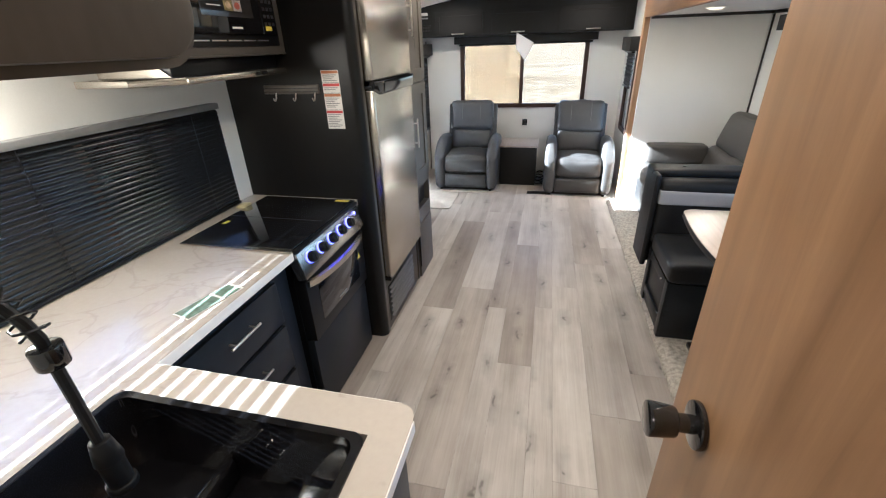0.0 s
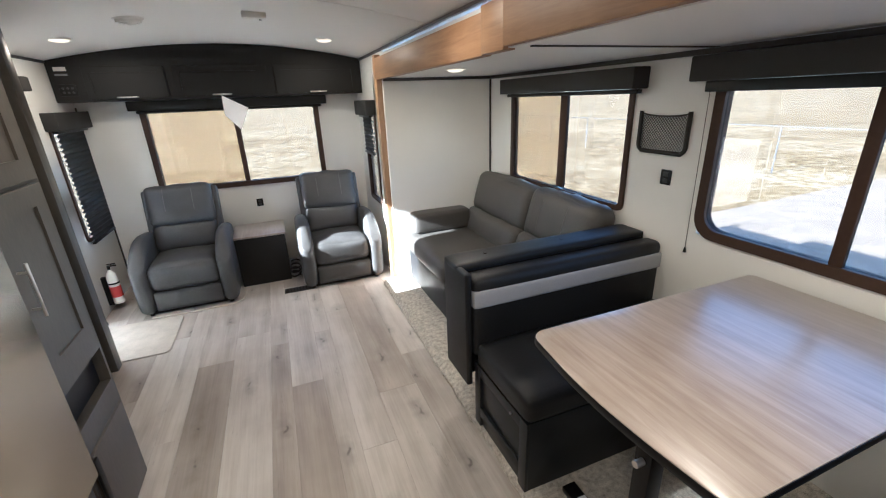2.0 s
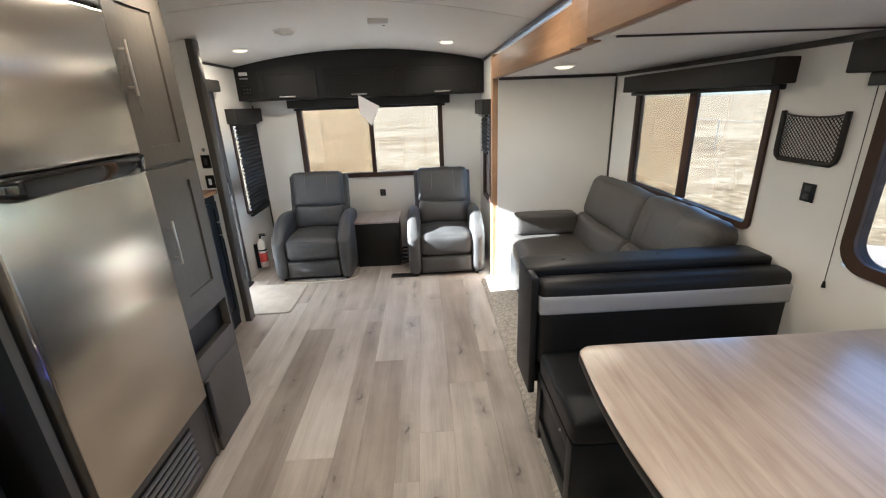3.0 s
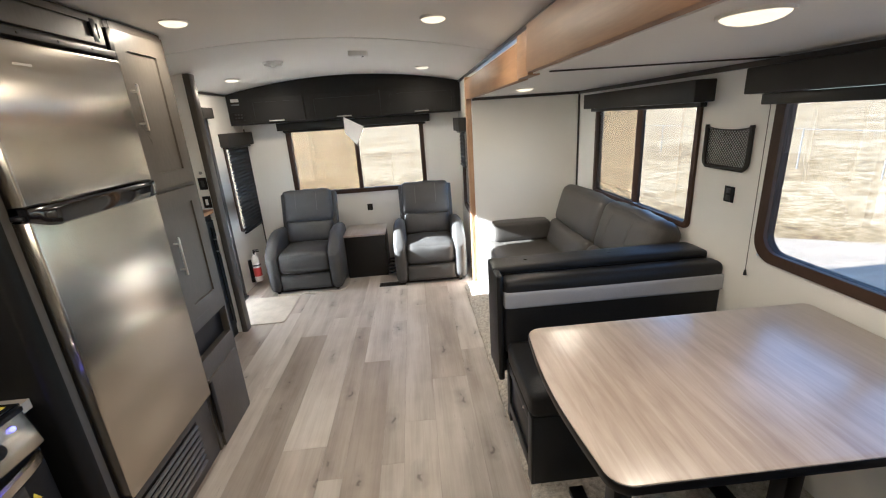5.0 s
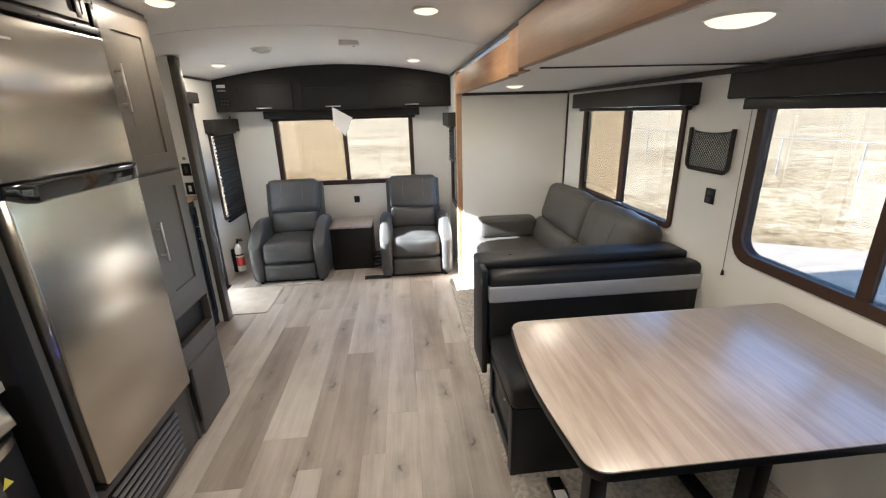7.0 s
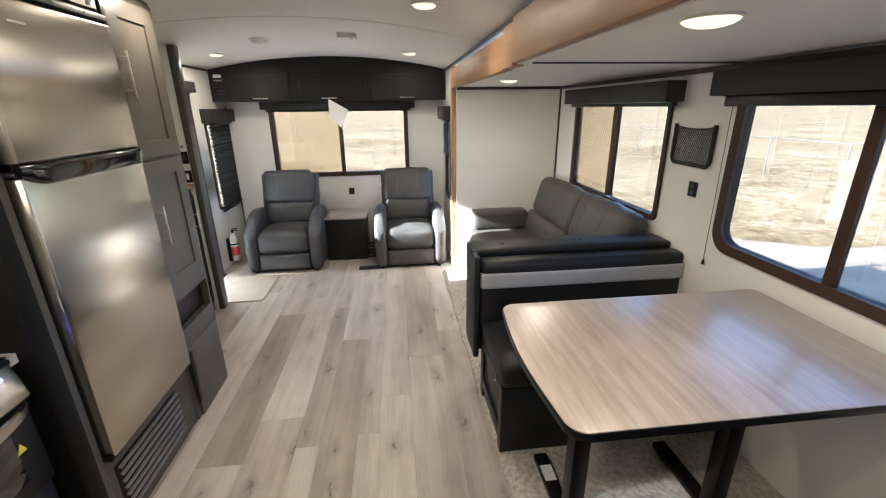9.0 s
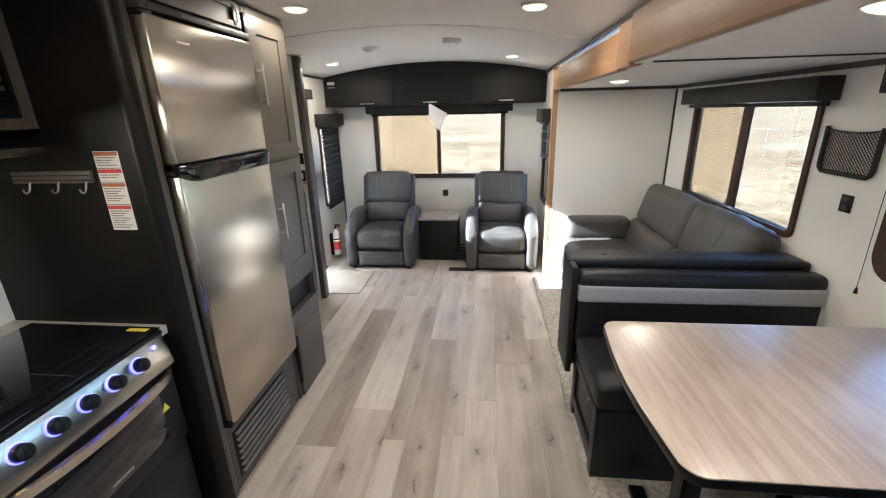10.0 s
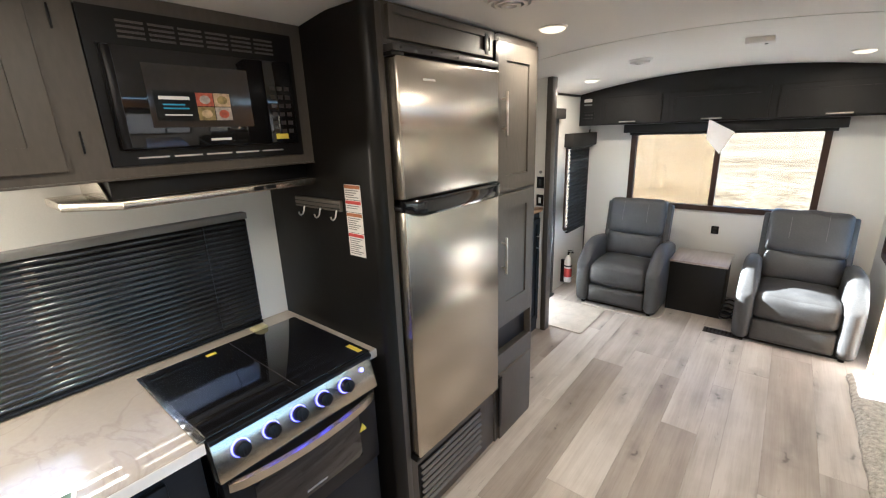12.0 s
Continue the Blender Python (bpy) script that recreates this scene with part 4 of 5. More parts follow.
def pantry():
    e = thing("pantry_cabinet", (-1.04, 2.91, 0), "tall charcoal pantry cabinet with two doors and open niche", "cabinet")
    y0, y1 = 2.717, 3.10
    part("carcass", join(box(XL, F0 - 0.002, y0, y0 + 0.016, 0.0, 2.06), box(XL, F0, y1 - 0.016, y1, 0.0, 2.05), box(XL, XL + 0.01, y0 + 0.016, y1 - 0.016, 0.0, 2.04), box(XL + 0.01, F0 - 0.003, y0 + 0.016, y1 - 0.016, 0.47, 0.512), box(XL + 0.01, F0 - 0.003, y0 + 0.016, y1 - 0.016, 0.672, 0.70)), CABT, e)
    for za, zb in ((1.36, 1.41), (0.672, 0.75), (0.40, 0.514), (1.99, 2.065)):
        part("face_rail", box(F0 - 0.018, F0, y0 + 0.016, y1 - 0.016, za, zb), CABT, e)
    d1 = shaker("door", e, F0 + 0.018, y0 - 0.012, y1 - 0.045, 1.385, 2.028, CABT, 0.072)
    pull(d1, (F0 + 0.018, 2.735, 1.64), (F0 + 0.018, 2.735, 1.825), (0.028, 0, 0))
    d2 = shaker("door", e, F0 + 0.018, y0 - 0.012, y1 - 0.045, 0.742, 1.370, CABT, 0.072)
    pull(d2, (F0 + 0.018, 2.738, 0.985), (F0 + 0.018, 2.738, 1.168), (0.028, 0, 0))
    part("latch_notch", box(F0 + 0.006, F0 + 0.021, 2.678, 2.704, 1.91, 2.024, 0.001), BLACKP, d1)
    part("niche_back", box(F0 - 0.05, F0 - 0.04, y0 + 0.016, y1 - 0.016, 0.512, 0.672), BLACKP, e)
    lp = part("low_panel", box(F0 - 0.01, F0 + 0.012, y0 + 0.018, y1 - 0.025, 0.0, 0.405, 0.003), CABT, e)
    part("toe_cap", box(F0 + 0.012, F0 + 0.024, y0 - 0.006, y0 + 0.026, 0.10, 0.40, 0.004), BLACKP, lp)
    return e


pantry()


def entry_console():
    e = thing("entry_cabinet", (-1.25, 3.58, 0), "slim dark cabinet with wood top beside the pantry", "cabinet")
    part("body", box(XL, -1.135, 3.105, 4.07, 0.0, 1.03), NAVY, e)
    for k in range(2):
        y0 = 3.13 + 0.47 * k
        d = shaker("door", e, -1.117, y0, y0 + 0.45, 0.10, 0.98, NAVY)
        pull(d, (-1.117, y0 + 0.40, 0.72), (-1.117, y0 + 0.40, 0.86), (0.025, 0, 0))
    part("top", box(XL, -1.105, 3.105, 4.072, 1.03, 1.06, 0.004), OAKF, e, "honey-brown wood top")


entry_console()

ZC = 0.88
CX = -0.768


def worktop():
    """L-shaped top with a sink opening and a cooktop opening."""
    e = thing("worktop", (-1.0, 0.9, ZC - 0.032), "white marble-pattern L-shaped kitchen worktop", "worktop")
    sx0, sx1, sy0, sy1 = -0.775, -0.150, 0.19, 0.637
    cells = [box(XL, -1.275, 0.002, 1.988, ZC - 0.032, ZC), box(-1.275, CX, 0.73, 1.366, ZC - 0.032, ZC), box(-1.275, CX, 1.952, 1.988, ZC - 0.032, ZC), box(-1.275, sx0, 0.002, 0.73, ZC - 0.032, ZC), box(sx0, sx1, 0.002, sy0, ZC - 0.032, ZC), box(sx0, sx1, sy1, 0.73, ZC - 0.032, ZC)]
    pts = [(sx1, 0.002), (-0.070, 0.002), (-0.070, 0.69)] + [(-0.11 + 0.04 * math.cos(a), 0.69 + 0.04 * math.sin(a)) for a in [radians(15 * k) for k in range(1, 7)]] + [(sx1, 0.73)]
    cells.append(outline(pts, ZC - 0.032, ZC))
    bm = join(*cells)
    bmesh.ops.remove_doubles(bm, verts=bm.verts[:], dist=1e-5)
    part("slab", bm, MARBLE, e)
    part("edge_band", join(box(CX, CX + 0.003, 0.735, 1.366, ZC - 0.033, ZC - 0.002), box(CX + 0.003, -0.11, 0.73, 0.733, ZC - 0.033, ZC - 0.002), box(-0.07, -0.067, 0.002, 0.69, ZC - 0.033, ZC - 0.002)), WHITEP, e)
    return (sx0, sx1, sy0, sy1)


sx0, sx1, sy0, sy1 = worktop()


def sink():
    e = thing("sink", ((sx0 + sx1) / 2, (sy0 + sy1) / 2, 0.68), "black composite kitchen sink set in the worktop", "sink")
    o = rounded(sx0 + 0.001, sx1 - 0.001, sy0 + 0.001, sy1 - 0.001, 0.03)
    i = rounded(sx0 + 0.018, sx1 - 0.018, sy0 + 0.018, sy1 - 0.018, 0.03)
    part("rim", ring(o, i, ZC - 0.02, ZC + 0.004), BLACKG, e)
    b = rounded(sx0 + 0.03, sx1 - 0.03, sy0 + 0.03, sy1 - 0.03, 0.05)
    bm = bmesh.new()
    top = [bm.verts.new((x, y, ZC - 0.02)) for x, y in i]
    bot = [bm.verts.new((x, y, 0.70)) for x, y in b]
    n = len(top)
    for k in range(n):
        bm.faces.new((top[k], top[(k + 1) % n], bot[(k + 1) % n], bot[k]))
    bm.faces.new(bot)
    bmesh.ops.recalc_face_normals(bm, faces=bm.faces[:])
    bmesh.ops.reverse_faces(bm, faces=bm.faces[:])
    part("basin", bm, BLACKG, e, "glossy black basin")
    part("divider", cushion(-0.50, -0.47, sy0 + 0.03, sy1 - 0.03, 0.70, 0.765, 0.012), BLACKG, e)
    for x in (-0.63, -0.31):
        dr = part("drain", join(cyl((x, 0.40, 0.701), (x, 0.40, 0.705), 0.045, seg=24, bev=0.001)), CHROME, e)
        part("strainer", cyl((x, 0.40, 0.705), (x, 0.40, 0.708), 0.028, seg=20), BLACKP, dr)
    part("rinse_tray", box(-0.30, -0.19, 0.50, 0.60, 0.71, 0.735, 0.004), STEEL, e, "small steel rack in the sink")


sink()


def faucet():
    e = thing("faucet", (-0.93, 0.36, ZC), "black spring-neck kitchen faucet with pull-down head", "faucet")
    part("base", join(cyl((-0.93, 0.36, ZC), (-0.93, 0.36, ZC + 0.012), 0.03, bev=0.003), cyl((-0.93, 0.36, ZC + 0.012), (-0.93, 0.36, ZC + 0.16), 0.02, 0.017, bev=0.002)), BLACKP, e)
    path = [Vector((-0.93, 0.36, ZC + 0.16)), Vector((-0.93, 0.36, ZC + 0.26))]
    for k in range(15):
        a = math.pi * k / 14
        path.append(Vector((-0.715 - 0.215 * math.cos(a), 0.36 + 0.06 * k / 14, ZC + 0.36 + 0.13 * math.sin(a))))
    path.append(Vector((-0.50, 0.42, ZC + 0.28)))
    path.append(Vector((-0.50, 0.42, ZC + 0.16)))
    part("hose", tube(path, 0.0085, 10), BLACKP, e)
    # spring coil round the arch
    fine = []
    for a, b in zip(path[:-3], path[1:-2]):
        for s in range(10):
            fine.append(a.lerp(b, s / 10))
    coil = []
    up = Vector((0, 1, 0))
    for k, p in enumerate(fine[:-1]):
        d = (fine[k + 1] - p).normalized()
        side = d.cross(up).normalized()
        an = k * 0.9
        coil.append(p + (side * math.cos(an) + up * math.sin(an)) * 0.019)
    part("spring", tube(coil, 0.0022, 6), BLACKP, e, "black steel spring coil")
    part("collar", cyl((-0.50, 0.42, ZC + 0.315), (-0.50, 0.42, ZC + 0.35), 0.021, bev=0.003), BLACKG, e)
    part("spray_head", join(cyl((-0.50, 0.42, ZC + 0.115), (-0.50, 0.42, ZC + 0.065), 0.019, 0.019, bev=0.002), cyl((-0.50, 0.42, ZC + 0.16), (-0.50, 0.42, ZC + 0.115), 0.015, 0.022, bev=0.002), cyl((-0.50, 0.42, ZC + 0.065), (-0.50, 0.42, ZC + 0.05), 0.023, bev=0.002)), BLACKP, e, "black spray head")
    part("lever", cyl((-0.91, 0.36, ZC + 0.09), (-0.85, 0.38, ZC + 0.12), 0.006, seg=10), BLACKP, e)


faucet()


def base_cabinet(name, x, y0, y1, rows, label):
    """Base unit facing +x; rows are (z0, z1, has handle)."""
    e = thing(name, ((XL + x) / 2, (y0 + y1) / 2, 0), label, "cabinet", "kitchen base cabinets")
    part("body", box(XL, x - 0.02, y0, y1, 0.0, ZC - 0.033), NAVY, e)
    part("face_frame", box(x - 0.02, x, y0, y1, 0.04, ZC - 0.033), NAVY, e)
    for z0, z1, ya, yb in rows:
        d = part("drawer_front", box(x, x + 0.018, ya, yb, z0, z1, 0.004), NAVY, e)
        pull(d, (x + 0.018, (ya + yb) / 2 - 0.075, (z0 + z1) / 2 + 0.02), (x + 0.018, (ya + yb) / 2 + 0.075, (z0 + z1) / 2 + 0.02), (0.028, 0, 0))
    return e


base_cabinet("drawer_cabinet", CX - 0.045, 0.74, 1.362, [(0.62, 0.80, 0.80, 1.27), (0.40, 0.60, 0.80, 1.27), (0.10, 0.38, 0.80, 1.27)], "dark kitchen drawer unit with nickel pulls")
e = thing("sink_cabinet", (-0.5, 0.36, 0), "dark base cabinet under the sink", "cabinet", "kitchen base cabinets")
part("body", join(box(XL, -0.10, 0.004, 0.03, 0.0, ZC - 0.033), box(XL, -0.10, 0.68, 0.70, 0.0, ZC - 0.033), box(-0.12, -0.10, 0.03, 0.68, 0.0, ZC - 0.033), box(XL, -0.12, 0.03, 0.68, 0.02, 0.05)), NAVY, e)
part("end_panel", box(-0.10, -0.094, 0.02, 0.69, 0.02, ZC - 0.035, 0.002), NAVY, e)


def cooker():
    e = thing("range_cooker", (-1.0, 1.66, 0), "black gas range with glass cover and stainless control strip", "cooker")
    y0, y1 = 1.372, 1.948
    part("body", box(XL + 0.06, -0.80, y0 + 0.006, y1 - 0.006, 0.0, 0.852), BLACKP, e)
    top = part("glass_cover", box(-1.272, -0.768, y0, y1, 0.884, 0.892, 0.002), COOKG, e, "glossy black glass cover")
    part("cover_joint", box(-1.262, -0.79, 1.658, 1.6605, 0.8921, 0.8924), TRIM, top)
    part("steel_edge", box(-1.275, -0.765, y0 - 0.022, y0, 0.8842, 0.890, 0.001), STEEL, e)
    part("steel_edge", box(-1.275, -0.765, y1, y1 + 0.006, 0.8805, 0.889, 0.001), STEEL, e)
    part("front_rail", box(-0.79, -0.752, y0, y1, 0.868, 0.884, 0.003), BLACKP, e)
    m = Matrix.Translation((-0.755, 0, 0.79)) @ pose(0, 0, 0, 0, -14, 0)
    strip = part("control_panel", moved(box(-0.03, 0.016, y0 + 0.001, y1 - 0.001, -0.04, 0.078, 0.003), m), STEEL, e, "stainless control strip")
    for k in range(5):
        y = 1.446 + 0.0925 * k
        kn = part("knob", moved(join(cyl((0.02, y, 0.03), (0.046, y, 0.03), 0.0238, 0.021, 24, 0.003), box(0.044, 0.049, y - 0.004, y + 0.004, 0.014, 0.046, 0.001)), m), BLACKP, e, "black control knob with lit blue ring")
        part("light_ring", moved(cyl((0.016, y, 0.03), (0.0205, y, 0.03), 0.0268, seg=28), m), KNOBG, kn, "glowing blue ring")
    part("lamp_button", moved(cyl((0.016, 1.895, 0.05), (0.021, 1.895, 0.05), 0.008, seg=16), m), KNOBG, e)
    door = part("oven_door", box(-0.80, -0.745, y0 + 0.008, y1 - 0.008, 0.44, 0.742, 0.004), BLACKP, e)
    part("oven_glass", box(-0.746, -0.7435, y0 + 0.09, y1 - 0.09, 0.50, 0.675, 0.001), BLACKG, door)
    # bowed handle
    pts = []
    for k in range(17):
        u = k / 16
        pts.append((-0.742 + 0.042 * math.sin(math.pi * u) ** 0.6, y0 + 0.02 + (y1 - y0 - 0.04) * u, 0.725))
    bm = bmesh.new()
    rows = [[bm.verts.new((x + dx, y, z + dz)) for dx, dz in ((-0.008, -0.014), (0.006, -0.016), (0.008, 0.012), (-0.008, 0.014))] for x, y, z in pts]
    for a, b in zip(rows, rows[1:]):
        for i in range(4):
            bm.faces.new((a[i], a[(i + 1) % 4], b[(i + 1) % 4], b[i]))
    bm.faces.new(rows[0])
    bm.faces.new(rows[-1][::-1])
    bmesh.ops.recalc_face_normals(bm, faces=bm.faces[:])
    part("handle", bm, STEEL, door, "bowed stainless oven handle")
    tri = outline([(0, 0), (0.034, 0), (0.017, 0.032)], 0, 0.001)
    part("warning_triangle", moved(tri, Matrix.Translation((-0.7434, y1 - 0.095, 0.60)) @ TO_X), YELLOW, door, "yellow warning triangle sticker")
    part("name_plate", box(-0.7434, -0.7425, 1.62, 1.70, 0.515, 0.523), GREYT, door)
    part("lower_panel", box(-0.80, -0.762, y0 + 0.008, y1 - 0.008, 0.02, 0.435, 0.003), NAVY, e)
    part("yellow_tag", box(-0.86, -0.785, 1.915, 1.935, 0.8922, 0.8928), YELLOW, top)
    part("yellow_tag", box(-1.24, -1.22, 1.56, 1.595, 0.8922, 0.8928), YELLOW, top)


cooker()

CXF = -1.03


def overhead():
    e = thing("overhead_cabinet", (-1.2, 1.0, 1.575), "charcoal overhead kitchen cabinet with built-in microwave", "cabinet")
    part("body", join(box(XL, CXF - 0.02, 0.41, 1.31, 1.578, 2.0), box(XL, CXF - 0.02, 1.31, 1.988, 1.578, 1.60), box(XL, CXF - 0.02, 1.965, 1.988, 1.60, 2.0), box(XL, XL + 0.01, 1.31, 1.965, 1.60, 2.0)), CABT, e)
    part("face_frame", join(box(CXF - 0.02, CXF, 0.41, 1.375, 1.578, 2.055), box(CXF - 0.02, CXF, 1.375, 1.988, 1.578, 1.606), box(CXF - 0.02, CXF, 1.945, 1.988, 1.606, 2.055), box(CXF - 0.02, CXF, 1.375, 1.945, 1.996, 2.055)), CABT, e)
    for y0, y1 in ((0.86, 1.285), (0.44, 0.84)):
        d = shaker("door", e, CXF + 0.018, y0, y1, 1.605, 2.035, CABT, 0.06)
        pull(d, (CXF + 0.018, y1 + 0.02 - 0.05, 1.66), (CXF + 0.018, y1 - 0.03, 1.74), (0.022, 0, 0), 0.004) if y1 < 1 else None
    part("hinge_slot", box(CXF, CXF + 0.004, 1.325, 1.33, 1.645, 1.70, 0.001), BLACKP, e)
    part("hinge_slot", box(CXF, CXF + 0.004, 1.325, 1.33, 1.93, 1.985, 0.001), BLACKP, e)
    part("bottom_lip", box(CXF - 0.02, CXF + 0.004, 0.41, 1.988, 1.572, 1.5785, 0.002), CABT, e)


overhead()


def sink_overhead():
    e = thing("overhead_cabinet", (-0.7, 0.19, 1.578), "charcoal overhead cabinet with rounded end above the sink", "cabinet")
    y1, z0, q = 0.385, 1.578, 0.03
    pts = [(0.0, z0)] + [(y1 - q + q * math.sin(a), z0 + q - q * math.cos(a)) for a in [radians(15 * k) for k in range(7)]] + [(y1, 2.05), (0.0, 2.05)]
    part("body", moved(outline(pts, XL, -0.088), TO_X), CABT, e)
    part("end_panel", moved(outline([(0.004 + (y - 0.004) * 0.975, z0 + 0.006 + (z - z0) * 0.98) for y, z in pts], -0.088, -0.076, 0.003), TO_X), CABT, e)
    for k in range(2):
        x0 = -0.62 + k * 0.26
        part("door", box(x0, x0 + 0.25, y1, y1 + 0.016, 1.60, 2.03, 0.002), CABT, e)


sink_overhead()


def under_light():
    x, y, z = -1.29, 0.72, 1.572
    e = thing("under_cabinet_light", (x, y, z - 0.02), "small lit puck light under the overhead cabinet", "cabinet light")
    part("rim", cyl((x, y, z), (x, y, z - 0.010), 0.045, 0.043, 28, 0.002), WHITEP, e)
    part("lens", cyl((x, y, z - 0.010), (x, y, z - 0.016), 0.040, 0.037, 28, 0.002), LAMPG, e, "glowing warm lens")
    li = bpy.data.lights.new("puck_light", "POINT")
    li.energy = 1.05
    li.color = (1.0, 0.73, 0.42)
    li.shadow_soft_size = 0.03
    new("puck_light", li).location = (x, y, z - 0.05)


under_light()


def microwave():
    e = thing("microwave", (-1.15, 1.66, 1.60), "black built-in microwave with a food photo sticker", "microwave")
    y0, y1, z0, z1 = 1.377, 1.943, 1.607, 1.995
    part("body", box(XL + 0.02, CXF - 0.004, y0 + 0.02, y1 - 0.01, z0 + 0.02, z1 - 0.01), BLACKP, e)
    tk = part("trim_kit", moved(ring(rounded(y0, y1, z0, z1, 0.004), rounded(y0 + 0.022, y1 - 0.022, z0 + 0.040, z1 - 0.085, 0.004), CXF - 0.01, CXF + 0.008), TO_X), BLACKP, e)
    for c in range(6):
        for r in range(4):
            ya = y0 + 0.075 + c * 0.072
            part("vent_slot", box(CXF + 0.007, CXF + 0.010, ya, ya + 0.062, z1 - 0.030 - r * 0.0125, z1 - 0.0245 - r * 0.0125, 0.0005), CABT, tk)
    for c in range(5):
        ya = y0 + 0.06 + c * 0.088
        part("lower_slot", box(CXF + 0.007, CXF + 0.0095, ya, ya + 0.075, z0 + 0.018, z0 + 0.0225), CHROME, tk)
    d = part("door", box(CXF, CXF + 0.028, y0 + 0.024, y1 - 0.125, z0 + 0.042, z1 - 0.087, 0.005), BLACKG, e, "glossy black microwave door")
    part("handle", box(CXF + 0.028, CXF + 0.040, y0 + 0.024, y0 + 0.045, z0 + 0.045, z1 - 0.09, 0.005), BLACKP, d)
    part("window", box(CXF + 0.0275, CXF + 0.0288, y0 + 0.105, y1 - 0.18, z0 + 0.098, z1 - 0.125), TINT, d, "tinted microwave window")
    cp = part("control_panel", box(CXF, CXF + 0.024, y1 - 0.122, y1 - 0.024, z0 + 0.042, z1 - 0.087, 0.004), BLACKG, e)
    for r in range(6):
        for c in range(3):
            part("key", box(CXF + 0.0238, CXF + 0.0246, y1 - 0.108 + c * 0.026, y1 - 0.090 + c * 0.026, z0 + 0.075 + r * 0.027, z0 + 0.088 + r * 0.027), TRIM, cp)
    part("yellow_tag", box(CXF + 0.0248, CXF + 0.0252, y1 - 0.106, y1 - 0.062, z0 + 0.056, z0 + 0.073), YELLOW, cp)
    st = part("photo_sticker", box(CXF + 0.0289, CXF + 0.0293, 1.495, 1.70, 1.722, 1.802), BLACKP, d, "black sticker with four food pictures")
    cols = (PLATE[1], PLATE[0], PLATE[3], PLATE[2])
    for k in range(4):
        ya, za = 1.602 + 0.049 * (k % 2), 1.763 - 0.039 * (k // 2)
        tile = part("picture", box(CXF + 0.0293, CXF + 0.0296, ya, ya + 0.047, za, za + 0.037), PLATE[k], st)
        part("food_spot", moved(outline([(0.015 * math.cos(a), 0.012 * math.sin(a)) for a in [2 * math.pi * i / 14 for i in range(14)]], 0, 0.0004), Matrix.Translation((CXF + 0.0296, ya + 0.024, za + 0.018)) @ TO_X), cols[(k + 2) % 4], st)
    part("text_bar", box(CXF + 0.0293, CXF + 0.0296, 1.507, 1.585, 1.779, 1.788), PAPER, st)
    part("text_bar", box(CXF + 0.0293, CXF + 0.0296, 1.515, 1.57, 1.764, 1.768), BLUE, st)
    part("text_bar", box(CXF + 0.0293, CXF + 0.0296, 1.515, 1.58, 1.754, 1.758), BLUE, st)
    part("text_bar", box(CXF + 0.0293, CXF + 0.0296, 1.515, 1.585, 1.737, 1.740), PAPER, st)
    part("logo_bar", box(CXF + 0.0279, CXF + 0.0284, 1.625, 1.685, z0 + 0.059, z0 + 0.066), WHITEP, d)


TINT = mat("tinted_microwave_window", (0.035, 0.032, 0.03), 0.08, var=0.1, bump=0.0)
PLATE = [mat("food_print_warm", (0.45, 0.10, 0.05), 0.4, var=0.6, scale=70, bump=0), mat("food_print_pale", (0.55, 0.42, 0.25), 0.4, var=0.5, scale=70, bump=0), mat("food_print_green", (0.28, 0.22, 0.08), 0.4, var=0.7, scale=70, bump=0), mat("food_print_grey", (0.42, 0.38, 0.34), 0.4, var=0.6, scale=70, bump=0)]
microwave()


def hood():
    e = thing("range_hood", (-1.2, 1.66, 1.49), "slim stainless and black range hood under the cabinet", "hood")
    y0, y1 = 1.27, 1.986
    part("body", box(XL, CXF - 0.055, y0 + 0.10, y1, 1.516, 1.571, 0.003), BLACKP, e)
    part("visor", moved(outline([(XL, y0), (CXF - 0.14, y0), (CXF - 0.01, y0 + 0.11), (CXF - 0.01, y1), (XL, y1)], 1.492, 1.516, 0.003), Matrix.Identity(4)), STEEL, e, "stainless visor")
    part("side_cheek", moved(outline([(XL, 1.571), (CXF - 0.13, 1.571), (CXF - 0.05, 1.517), (XL, 1.517)], 0, 0.004), Matrix(((1, 0, 0, 0), (0, 0, 1, y0 + 0.09), (0, 1, 0, 0), (0, 0, 0, 1)))), STEEL, e)
    part("filter", box(XL + 0.05, CXF - 0.16, y0 + 0.08, y1 - 0.06, 1.487, 1.4915, 0.001), BLACKP, e)
    part("front_lip", box(CXF - 0.012, CXF - 0.003, y0 + 0.11, y1, 1.495, 1.515, 0.002), STEEL, e)
    for ya in (1.745, 1.79):
        part("switch", box(CXF - 0.004, CXF + 0.002, ya, ya + 0.032, 1.498, 1.512, 0.001), BLACKP, e)


hood()

e = thing("leaflet", (-0.84, 1.0, ZC), "green and white printed leaflet on the worktop", "leaflet")
lm = Matrix.Translation((-0.842, 1.01, ZC + 0.001)) @ pose(0, 0, 0, 0, 0, -14)
part("sheet", moved(box(-0.035, 0.035, -0.10, 0.10, 0, 0.0012), lm), PAPER, e)
part("print", moved(box(-0.033, 0.033, -0.095, 0.02, 0.0013, 0.0018), lm), GREEN, e)
part("print", moved(box(-0.033, 0.033, 0.03, 0.09, 0.0013, 0.0018), lm), GREEN, e)
e = thing("crumpled_wrapper", (-1.31, 1.80, ZC), "small crumpled pale wrapper on the worktop", "wrapper")
part("film", cushion(-1.335, -1.285, 1.775, 1.835, ZC + 0.0005, ZC + 0.014, 0.005, (0, 0, 0.004), 6, 0.01), PALEY, e)


